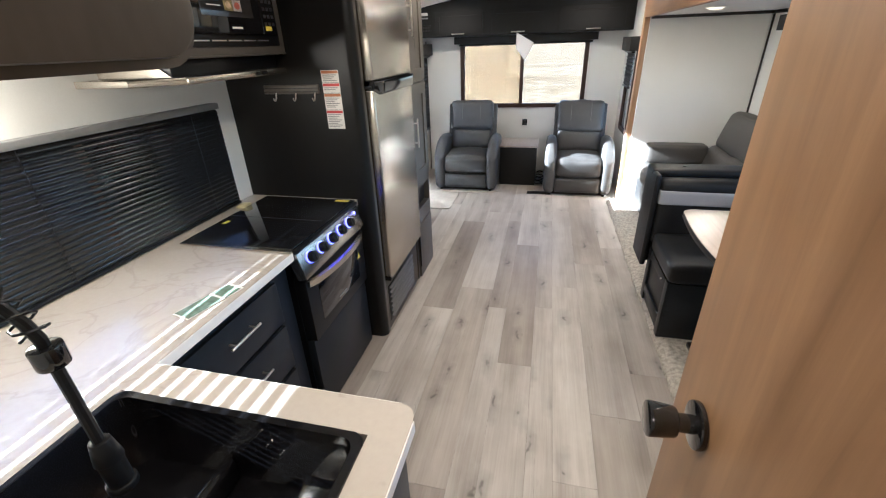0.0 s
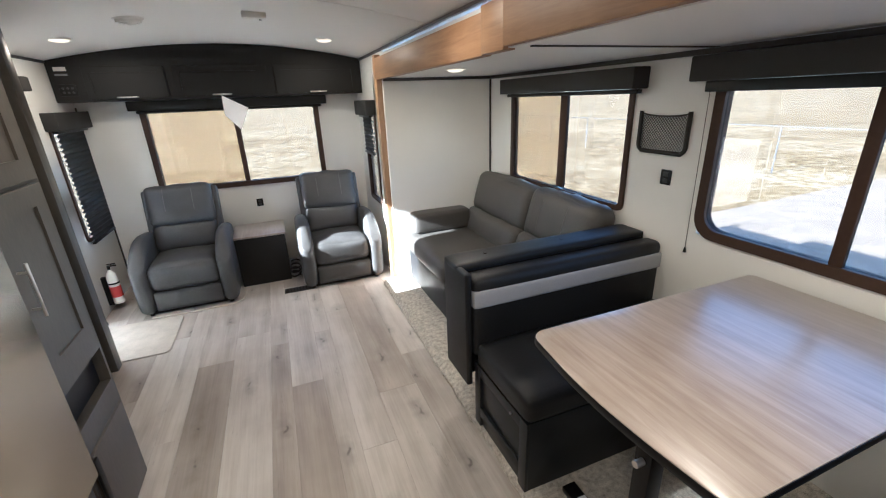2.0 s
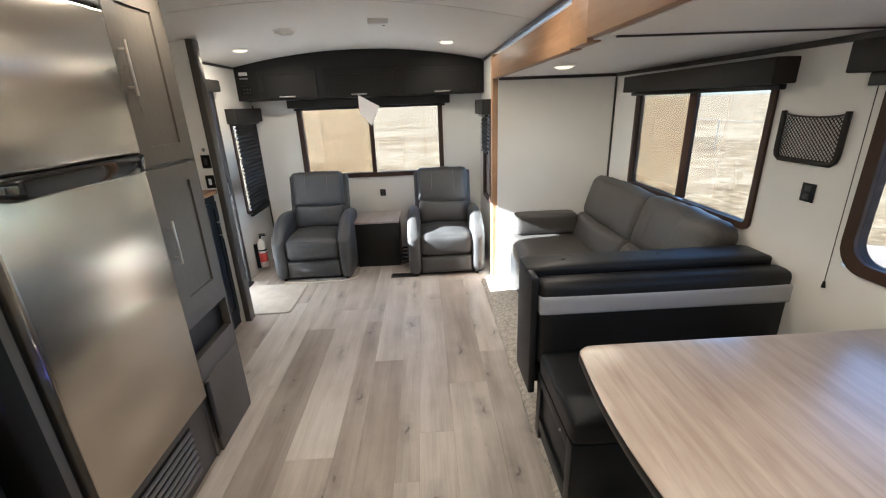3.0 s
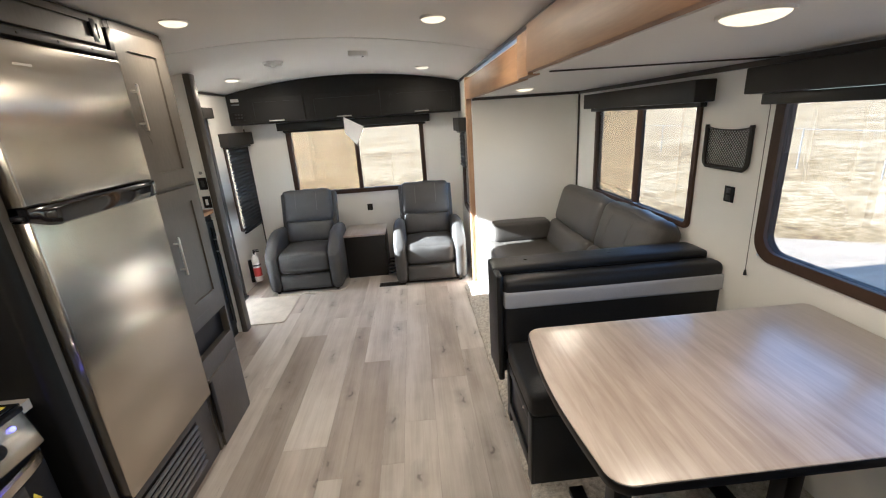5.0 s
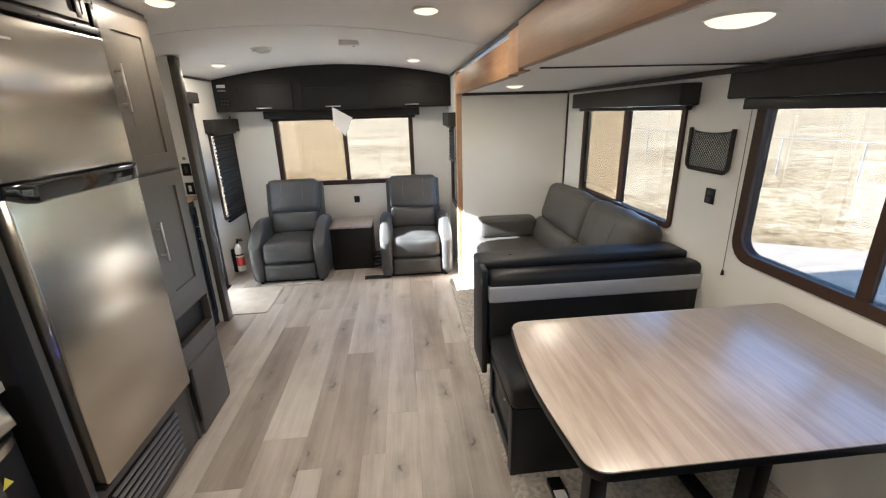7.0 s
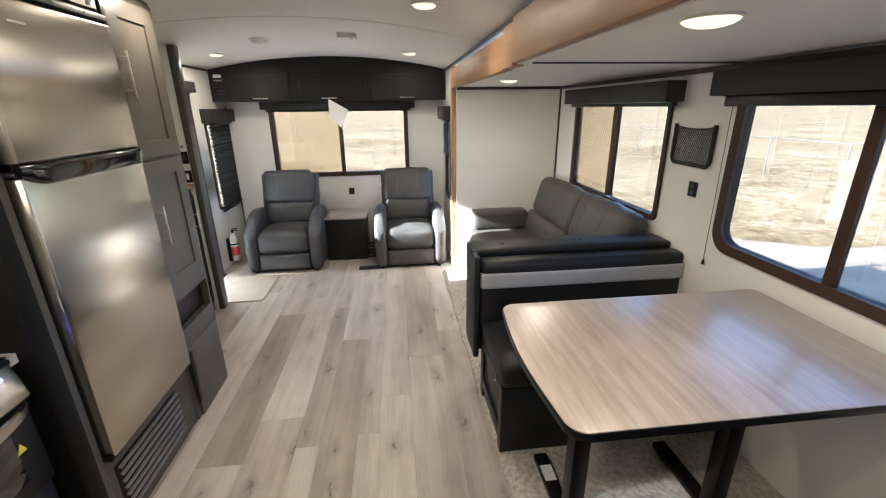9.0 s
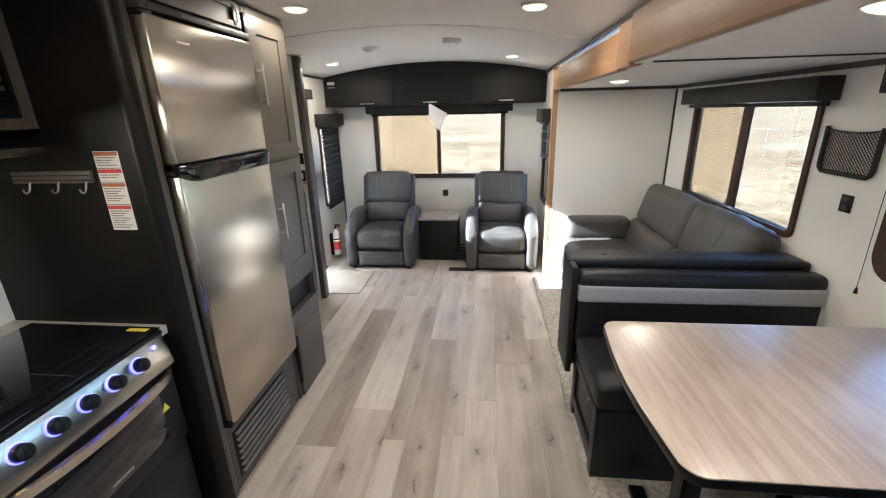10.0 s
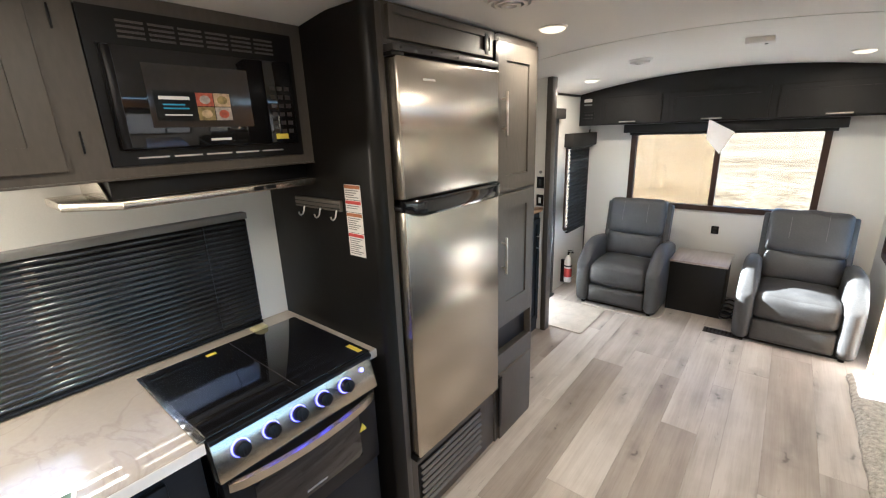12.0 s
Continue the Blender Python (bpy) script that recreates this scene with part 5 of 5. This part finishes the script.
# ---- rear lounge ----
def rear_cabinet():
    e = thing("rear_overhead_cabinet", (-0.2, 5.58, 1.66), "black overhead cabinet with arched top above the rear window", "cabinet")
    yf = 5.43
    xs = [XL + 0.003 + (XR - XL - 0.006) * k / 32 for k in range(33)]
    bm = bmesh.new()
    rows = []
    for y in (yf, YR):
        rows.append([bm.verts.new((x, y, 1.668)) for x in xs])
        rows.append([bm.verts.new((x, y, arc(x) - 0.002)) for x in xs])
    for k in range(32):
        bm.faces.new((rows[0][k], rows[0][k + 1], rows[1][k + 1], rows[1][k]))
        bm.faces.new((rows[2][k], rows[3][k], rows[3][k + 1], rows[2][k + 1]))
        bm.faces.new((rows[0][k], rows[2][k], rows[2][k + 1], rows[0][k + 1]))
        bm.faces.new((rows[1][k], rows[1][k + 1], rows[3][k + 1], rows[3][k]))
    bmesh.ops.recalc_face_normals(bm, faces=bm.faces[:])
    part("body", bm, CAB2, e)
    for x0, x1, hx in ((-1.17, -0.62, -0.905), (-0.56, 0.16, -0.22), (0.22, 0.95, 0.585)):
        z0, z1, r = 1.683, 1.925, 0.045
        bm = panel_door(0.0, x0, x1, z0, z1, r, 0.018)
        d = part("door", moved(bm, Matrix(((0, 1, 0, 0), (-1, 0, 0, yf - 0.018), (0, 0, 1, 0), (0, 0, 0, 1)))), CAB2, e)
        pull(d, (hx - 0.075, yf - 0.018, 1.694), (hx + 0.075, yf - 0.018, 1.694), (0, -0.024, 0), 0.006)
    ra = part("control_plate", box(-1.345, -1.235, yf - 0.005, yf, 1.715, 1.80, 0.003), BLACKP, e, "black control plate with two rows of buttons")
    for k in range(3):
        for r in range(2):
            part("button", cyl((-1.32 + k * 0.03, yf - 0.008, 1.74 + r * 0.032), (-1.32 + k * 0.03, yf - 0.004, 1.74 + r * 0.032), 0.009, seg=12), TRIM, ra)
    part("label_plate", box(-1.345, -1.265, yf - 0.003, yf, 1.895, 1.925, 0.001), WHITEP, e, "small white label")
    part("label_plate", box(-1.345, -1.265, yf - 0.003, yf, 1.862, 1.876, 0.001), GREYT, e, "small grey label")


CAB2 = mat("black_cabinet", (0.010, 0.0097, 0.0092), 0.45, spec=0.3, var=0.18, scale=3, bump=0.06, grain=90)
rear_cabinet()


def recliner(x0, x1, y0, label, seed):
    """An upholstered recliner facing -y between x0 and x1, its front at y0."""
    e = thing("recliner", ((x0 + x1) / 2, y0 + 0.36, 0), label, "armchair", "recliners")
    w = 0.115
    xc = (x0 + x1) / 2
    for s, (a, b) in ((-1, (x0, x0 + w)), (1, (x1 - w, x1))):
        bm = cushion(a, b, y0, y0 + 0.62, 0.02, 0.60, 0.05, (0.012, 0.0, 0.01), 12)
        for v in bm.verts:
            u = max(0.0, min(1.0, (y0 + 0.34 - v.co.y) / 0.34))
            # front of the arm curves down and forward
            if v.co.z > 0.3:
                v.co.z -= 0.21 * u ** 2 * (v.co.z - 0.3) / 0.3
            v.co.y -= 0.02 * math.sin(max(0, min(1, v.co.z / 0.6)) * math.pi) * u
            v.co.z -= 0.03 * max(0, (v.co.y - y0 - 0.3) / 0.32) * (1 if v.co.z > 0.3 else 0)
        part("armrest", bm, LEATHER, e)
    part("seat_cushion", cushion(x0 + w - 0.005, x1 - w + 0.005, y0 + 0.005, y0 + 0.52, 0.205, 0.415, 0.06, (0, 0.012, 0.03), 14, 0.012, seed), LEATHER, e)
    part("footrest", cushion(x0 + w + 0.004, x1 - w - 0.004, y0 + 0.012, y0 + 0.09, 0.035, 0.198, 0.02, (0, 0.012, 0), 8, 0.004, seed), LEATHER, e)
    part("base_frame", box(x0 + 0.05, x1 - 0.05, y0 + 0.06, y0 + 0.58, 0.0, 0.06, 0.01), BLACKP, e)
    back = Matrix.Translation((0, y0 + 0.46, 0.40)) @ pose(0, 0, 0, -13, 0, 0)
    bw = 0.055
    shell = part("backrest", moved(cushion(x0 + 0.072, x1 - 0.072, 0.03, 0.15, -0.15, 0.548, 0.018, (0, 0, 0.0), 10), back), LEATHER, e)
    part("lumbar_cushion", moved(cushion(x0 + w - 0.002, x1 - w + 0.002, -0.04, 0.09, 0.0, 0.25, 0.05, (0, 0.03, 0.0), 14, 0.014, seed + 5), back), LEATHER, shell)
    part("head_cushion", moved(cushion(x0 + w - 0.006, x1 - w + 0.006, -0.055, 0.10, 0.228, 0.575, 0.045, (0, 0.026, 0.008), 14, 0.016, seed + 9), back), LEATHER, shell)
    for x in (xc - 0.11, xc + 0.11):
        part("seam", moved(tube([(x, -0.0795 + 0.022 * (abs(k - 3) / 3) ** 2, 0.29 + 0.043 * k) for k in range(7)], 0.0016, 6), back), STITCH, shell)
    for x in (x0 + 0.07, x1 - 0.07):
        part("foot", cyl((x, y0 + 0.05, 0.0), (x, y0 + 0.05, 0.03), 0.018, seg=12), BLACKP, e)
    return e


STITCH = mat("grey_stitching", (0.14, 0.135, 0.125), 0.7, var=0.1, bump=0)
recliner(-1.10, -0.365, 4.82, "dark grey leather recliner beside the entry corner", 1)
recliner(0.185, 0.91, 4.78, "dark grey leather recliner with sunlit seat", 30)


def side_table():
    e = thing("side_table", (-0.14, 5.36, 0), "black box side table with light wood top", "side table")
    part("body", box(-0.355, 0.075, 5.135, 5.58, 0.0, 0.462, 0.003), CAB2, e)
    part("top", box(-0.368, 0.088, 5.12, 5.59, 0.462, 0.482, 0.004), TABLEW, e, "light ash wood top")


side_table()


def outlet(x, z, e_at, facing, label):
    e = thing("power_outlet", e_at, label, "outlet")
    bx = lambda a, b, c, d, p, q: box(x + a, x + b, YR - q, YR - p, z + c, z + d, 0.002) if facing == "y" else box(XS - q, XS - p, x + a, x + b, z + c, z + d, 0.002)
    pl = part("plate", bx(-0.031, 0.031, -0.038, 0.038, 0.0, 0.006), BLACKP, e)
    for dz in (-0.017, 0.017):
        part("socket", bx(-0.014, 0.014, dz - 0.011, dz + 0.011, 0.006, 0.009), TRIM, e)


outlet(-0.108, 0.655, (-0.108, YR - 0.003, 0.655), "y", "black power outlet on the rear wall")
outlet(2.703, 1.172, (XS - 0.003, 2.703, 1.172), "x", "black power outlet on the slide-out wall")


def hanging_paper():
    e = thing("hanging_tag", (-0.13, 5.37, 1.55), "white paper tag hanging from the cabinet handle", "paper")
    bm = outline([(-0.10, 0.14), (0.095, 0.03), (0.005, -0.15), (-0.105, -0.02)], -0.0006, 0.0006)
    part("sheet", moved(bm, Matrix.Translation((-0.13, 5.385, 1.545)) @ pose(0, 0, 0, 90, 0, 8)), PAPER, e)
    part("string", tube([(-0.23, 5.386, 1.685), (-0.22, 5.39, 1.705)], 0.001, 5), PAPER, e)


hanging_paper()


def extinguisher():
    e = thing("fire_extinguisher", (-1.31, 5.14, 0.03), "white fire extinguisher with red label on the wall", "extinguisher")
    x, y = -1.315, 5.145
    prof = [(0.0, 0.06), (0.036, 0.06), (0.040, 0.07), (0.040, 0.29), (0.034, 0.325), (0.018, 0.345), (0.014, 0.36)]
    bm = bmesh.new()
    rings = [[bm.verts.new((x + r * math.cos(a), y + r * math.sin(a), z)) for a in [2 * math.pi * k / 24 for k in range(24)]] for r, z in prof[1:]]
    for a, b in zip(rings, rings[1:]):
        for k in range(24):
            bm.faces.new((a[k], a[(k + 1) % 24], b[(k + 1) % 24], b[k]))
    bm.faces.new(rings[0][::-1])
    bm.faces.new(rings[-1])
    part("cylinder", bm, WHITEP, e)
    part("label", cyl((x, y, 0.12), (x, y, 0.215), 0.0408, seg=24), RED, e, "red label band")
    part("strap", cyl((x, y, 0.235), (x, y, 0.25), 0.042, seg=24), BLACKP, e)
    part("valve", join(cyl((x, y, 0.36), (x, y, 0.385), 0.012, seg=14), box(x - 0.01, x + 0.055, y - 0.008, y + 0.008, 0.385, 0.395, 0.002), box(x - 0.01, x + 0.05, y - 0.008, y + 0.008, 0.402, 0.41, 0.002)), BLACKP, e)
    part("gauge", cyl((x + 0.012, y, 0.37), (x + 0.02, y, 0.37), 0.011, seg=14), CHROME, e)
    part("bracket", box(XL + 0.001, x - 0.035, y - 0.02, y + 0.02, 0.05, 0.30, 0.002), BLACKP, e)


extinguisher()
e = thing("floor_vent", (0.13, 4.86, 0), "dark floor air register in front of the recliner", "vent")
part("frame", box(0.0, 0.27, 4.80, 4.90, 0.001, 0.006, 0.002), TRIM, e)
for k in range(9):
    part("slat", box(0.02 + k * 0.027, 0.031 + k * 0.027, 4.815, 4.885, 0.006, 0.009), BLACKP, e)
e = thing("coiled_cable", (0.15, 5.2, 0), "coiled black power cord beside the side table", "cord")
part("cable", tube([(0.11 + 0.05 * math.cos(k * 0.55) + 0.004 * k * 0.2, 5.18 + 0.10 * math.sin(k * 0.55), 0.012 + 0.0035 * k) for k in range(40)], 0.008, 8), BLACKP, e)


e = thing("floor_cable", (-0.4, 4.9, 0), "pale flat cable lying round the recliner foot", "cable")
part("cord", tube([(-1.02, 4.80, 0.006), (-0.8, 4.785, 0.006), (-0.55, 4.785, 0.006), (-0.40, 4.80, 0.006), (-0.345, 4.85, 0.006), (-0.33, 4.95, 0.006), (-0.34, 5.10, 0.006)], 0.006, 8), MATW, e)


# ---- slide-out ----
def sofa():
    e = thing("sofa", (1.45, 3.75, ZS), "dark grey leather two-seat sofa under the window", "sofa")
    y0, y1 = 2.93, 4.56
    part("base", box(1.105, XS - 0.03, y0 + 0.01, y1 - 0.02, ZS, 0.33, 0.01), LEATHER2, e)
    ym = 3.66
    for a, b, s in ((y0 + 0.02, ym, 3), (ym, y1 - 0.02, 8)):
        part("seat_cushion", cushion(1.082, 1.72, a + 0.003, b - 0.003, 0.32, 0.49, 0.05, (0.012, 0, 0.02), 12, 0.008, s), LEATHER3, e)
        m = Matrix.Translation((1.66, 0, 0.44)) @ pose(0, 0, 0, 0, 16, 0)
        bk = part("back_cushion", moved(cushion(-0.03, 0.15, a + 0.003, b - (0.04 if s == 8 else 0) - 0.003, 0.20, 0.56, 0.07, (0.03, 0, 0.012), 14, 0.014, s + 20), m), LEATHER3, e)
        if s == 3:
            for y in (a + 0.24, a + 0.50):
                part("seam", moved(tube([(-0.0585 + 0.012 * (abs(k - 2.5) / 2.5) ** 2, y, 0.27 + 0.045 * k) for k in range(6)], 0.0015, 6), m), STITCH, bk)
        part("lumbar_roll", moved(cushion(-0.06, 0.12, a + 0.004, b - (0.04 if s == 8 else 0) - 0.004, -0.02, 0.235, 0.06, (0.03, 0, 0.0), 12, 0.010, s + 40), m), LEATHER3, bk)
    part("back_frame", moved(box(0.11, 0.17, y0 + 0.01, y1, -0.1, 0.46, 0.02), Matrix.Translation((1.68, 0, 0.42)) @ pose(0, 0, 0, 0, 10, 0)), LEATHER2, e)
    part("armrest", cushion(1.125, 1.64, y1 - 0.185, y1 - 0.01, 0.50, 0.672, 0.028, (0.0, 0.006, 0.006), 10, 0.003, 3), LEATHER3, e)


sofa()

DZ = 0.86


def bench(name, ys, label, group="dinette benches"):
    """A dinette bench; ys maps depth 0 (seat front) .. to world y."""
    s = 1 if ys[1] > ys[0] else -1
    f = ys[0]
    e = thing(name, (1.4, f + s * 0.35, ZS), label, "bench", group)
    Y = lambda a, b: tuple(sorted((f + s * a, f + s * b)))
    x0, x1 = 0.855, XS - 0.004
    part("base", box(x0 + 0.012, x1, *Y(0.0, 0.46), ZS, 0.40, 0.004), NAVY, e)
    fr = part("end_frame", join(box(x0, x0 + 0.016, *Y(0.0, 0.055), ZS, 0.40, 0.002), box(x0, x0 + 0.016, *Y(0.405, 0.46), ZS, 0.40, 0.002), box(x0, x0 + 0.016, *Y(0.055, 0.405), 0.345, 0.40, 0.002), box(x0, x0 + 0.016, *Y(0.055, 0.405), 0.11, 0.165, 0.002)), NAVY, e)
    part("catch", cyl((x0 - 0.006, f + s * 0.12, 0.365), (x0, f + s * 0.12, 0.365), 0.006, seg=12), CHROME, e)
    part("seat_cushion", cushion(x0 - 0.005, x1, *Y(-0.012, 0.44), 0.40, 0.515, 0.03, (0, 0, 0.012), 10, 0.004, 4), LEATHER2, e)
    bk = part("backrest", cushion(x0 - 0.008, x1 + 0.012, *Y(0.44, 0.56), 0.42, DZ - 0.025, 0.035, (0, 0.006, 0.0), 10, 0.004, 7), LEATHER2, e)
    part("stripe", cushion(x0 - 0.010, x1 + 0.012, *Y(0.432, 0.5), 0.688, 0.776, 0.012, (0, 0.004, 0), 8), STRIPE, bk, "light grey band across the backrest")
    part("back_board", box(x0 - 0.011, x1, *Y(0.562, 0.70), 0.25, DZ, 0.012, 3), LEATHER2, e)
    part("end_board", box(x0 - 0.043, x0 - 0.012, *Y(0.455, 0.712), 0.27, DZ + 0.002, 0.010, 3), LEATHER2, e)
    part("top_roll", cushion(x0 - 0.045, x1 - 0.02, *Y(0.545, 0.715), DZ - 0.03, DZ + 0.012, 0.018, (0, 0, 0.004), 8), LEATHER2, e)
    for x in (1.0, 1.45):
        part("snap", cyl((x, f + s * 0.63, DZ + 0.01), (x, f + s * 0.63, DZ + 0.018), 0.010, seg=12), BLACKP, e)
    return e


bench("dinette_bench", (2.225, 3), "black leather dinette bench with grey stripe backing the sofa")
bench("dinette_bench", (1.44, 0), "black leather dinette bench facing the table")


def dinette_table():
    e = thing("dinette_table", (1.36, 1.83, ZS), "dinette table with light ash top and black legs", "table")
    pts = []
    x0, x1, y0, y1, r = 0.822, 1.925, 1.486, 2.186, 0.055
    for cx, cy, a0 in ((x1 - 0.03, y1 - 0.03, 0), (x0 + r, y1 - r, 90)):
        rr = 0.03 if a0 == 0 else r
        for k in range(7):
            a = radians(a0 + 90 * k / 6)
            pts.append((cx + rr * math.cos(a), cy + rr * math.sin(a)))
    for k in range(1, 12):
        u = k / 12
        pts.append((x0 - 0.022 * math.sin(math.pi * u), y1 - r + (y0 - y1 + 2 * r) * u))
    for cx, cy, a0, rr in ((x0 + r, y0 + r, 180, r), (x1 - 0.03, y0 + 0.03, 270, 0.03)):
        for k in range(7):
            a = radians(a0 + 90 * k / 6)
            pts.append((cx + rr * math.cos(a), cy + rr * math.sin(a)))
    top = part("tabletop", outline(pts, 0.834, 0.842, 0.002), TABLEW, e, "light ash wood-grain tabletop")
    grown = [(1.39 + (x - 1.39) * 1.004, 1.834 + (y - 1.834) * 1.006) for x, y in pts]
    part("edge_band", outline(grown, 0.814, 0.8395, 0.003), BLACKP, top, "black edge band")
    for x in (1.03, 1.61):
        part("foot", box(x - 0.03, x + 0.03, 1.50, 2.17, ZS + 0.001, ZS + 0.03, 0.004), BLACKP, e)
        lg = part("leg", box(x - 0.03, x + 0.03, 1.80, 1.86, ZS + 0.03, 0.795, 0.004), BLACKP, e)
        part("cross_arm", box(x - 0.025, x + 0.025, 1.56, 2.10, 0.785, 0.808, 0.003), BLACKP, e)
        part("wing_knob", cyl((x - 0.03, 1.83, 0.55), (x - 0.06, 1.83, 0.55), 0.012, seg=10), CHROME, lg)
    part("sticker", box(1.005, 1.055, 2.02, 2.10, ZS + 0.031, ZS + 0.0325), PAPER, e, "small white sticker")


dinette_table()


def mesh_pocket():
    e = thing("mesh_pocket", (XS, 2.75, 1.30), "dark mesh storage pocket on the wall", "pocket")
    y0, y1, z0, z1 = 2.605, 2.905, 1.285, 1.487
    xw = XS - 0.012
    line = [(xw, y0 + 0.006, z1 + 0.006), (xw, y0 + 0.006, z0 + 0.04), (xw, y0 + 0.012, z0 + 0.022), (xw, y0 + 0.028, z0 + 0.009)]
    line += [(xw, y1 - 0.028, z0 + 0.009), (xw, y1 - 0.012, z0 + 0.022), (xw, y1 - 0.006, z0 + 0.04), (xw, y1 - 0.006, z1 + 0.006)]
    part("frame", tube(line, 0.0105, 8), VAL, e, "dark grey moulded frame")
    part("top_cord", tube([(xw, y0 + 0.006 + (y1 - y0 - 0.012) * k / 10, z1 - 0.002 - 0.016 * math.sin(math.pi * k / 10) ** 0.6) for k in range(11)], 0.004, 6), TRIM, e, "slack elastic top edge")
    bms = []
    n = 22
    for k in range(-n, n, 1):
        for sg in (1, -1):
            a = y0 + 0.015 + k * 0.0165
            za, zb = z0 + 0.010, z1 - 0.016
            ya, yb = (a, a + (zb - za)) if sg > 0 else (a + (zb - za), a)
            lo, hi = y0 + 0.015, y1 - 0.015
            # clip the strand to the frame
            u0, u1 = 0.0, 1.0
            for lim, up in ((lo, False), (hi, True)):
                d = yb - ya
                t0 = (lim - ya) / d
                if (d > 0) == up:
                    u1 = min(u1, t0)
                else:
                    u0 = max(u0, t0)
            if u1 - u0 < 0.02:
                continue
            p = (XS - 0.008 - 0.0012 * sg, ya + (yb - ya) * u0, za + (zb - za) * u0)
            q = (XS - 0.008 - 0.0012 * sg, ya + (yb - ya) * u1, za + (zb - za) * u1)
            bms.append(tube([p, q], 0.0016, 4))
    part("net", join(*bms), BLACKP, e, "black netting")


mesh_pocket()
e = thing("blind_cord", (XS, 2.52, 0.84), "thin blind cord with small black tassel", "cord")
part("string", tube([(XS - 0.012, 2.535, 1.59), (XS - 0.012, 2.525, 0.85)], 0.0014, 5), VAL, e)
part("tassel", cyl((XS - 0.012, 2.525, 0.85), (XS - 0.012, 2.524, 0.825), 0.004, 0.008, 10), BLACKP, e)


# ---- outdoors ----
def fence():
    e = thing("chain_link_fence", (14.0, 5.0, -0.95), "distant grey chain-link fence across the field", "fence")
    for k in range(16):
        y = -16 + 2.8 * k
        part("post", cyl((14.0, y, -0.95), (14.0, y, 0.45), 0.022, seg=8), FENCE, e)
    part("top_rail", cyl((14.0, -16, 0.42), (14.0, 26, 0.42), 0.013, seg=8), FENCE, e)
    return e


FENCE = mat("galvanised_steel", (0.20, 0.20, 0.20), 0.6, metal=0.2, var=0.1, bump=0)
fence()


# ---- floor planks ----
def plank_floor():
    """Boards of three widths, 1.524 m long; each run has its own first joint and its tones."""
    floor = bpy.data.objects["floor"]
    runs = [(-1.39, -1.20, 0.31, "lmd"), (-1.20, -1.085, 1.02, "mld"), (-1.085, -0.86, 0.62, "dlm"), (-0.86, -0.683, 1.30, "mdl"), (-0.683, -0.568, 0.18, "lpl"),
            (-0.568, -0.354, 0.83, "lpdp"), (-0.354, -0.125, 1.12, "dmlp"), (-0.125, -0.008, 0.90, "lpmp"), (-0.008, 0.175, 0.37, "mpdl"), (0.175, 0.287, 0.955, "mlpl"),
            (0.287, 0.460, 1.243, "plpl"), (0.460, 0.685, 0.10, "mdpm"), (0.685, 0.86, 0.417, "lmpl"), (0.86, 1.0, 0.75, "mplp")]
    tones = {"l": PLANK_L, "p": PLANK, "m": PLANK_M, "d": PLANK_D}
    cache = {}
    for i, (a, b, first, tone) in enumerate(runs):
        y = first - 1.524 * 2
        k = -1
        while y < YR:
            p, q = max(y, -1.2), min(y + 1.524, YR)
            y += 1.524
            k += 1
            if i == len(runs) - 1:
                p = max(p, YE)
            if q - p < 0.03:
                continue
            c = tone[max(0, k - 1) % len(tone)]
            key = (round(b - a, 3), round(q - p, 3), c)
            if key not in cache:
                w, l = key[0] / 2 - 0.0004, key[1] / 2 - 0.0004
                bm = bmesh.new()
                t = 0.0008
                vs = [bm.verts.new(v) for v in ((-w, -l, -0.003), (w, -l, -0.003), (w, l, -0.003), (-w, l, -0.003), (-w, -l, -0.0006), (w, -l, -0.0006), (w, l, -0.0006), (-w, l, -0.0006), (-w + t, -l + t, 0), (w - t, -l + t, 0), (w - t, l - t, 0), (-w + t, l - t, 0))]
                for r in (0, 4):
                    for j in range(4):
                        bm.faces.new((vs[r + j], vs[r + (j + 1) % 4], vs[r + 4 + (j + 1) % 4], vs[r + 4 + j]))
                bm.faces.new(vs[8:12])
                cache[key] = finish("plank", bm, tones[c])
            ob = new("plank", cache[key])
            ob.parent = floor
            ob.location = ((a + b) / 2, (p + q) / 2, 0)


plank_floor()
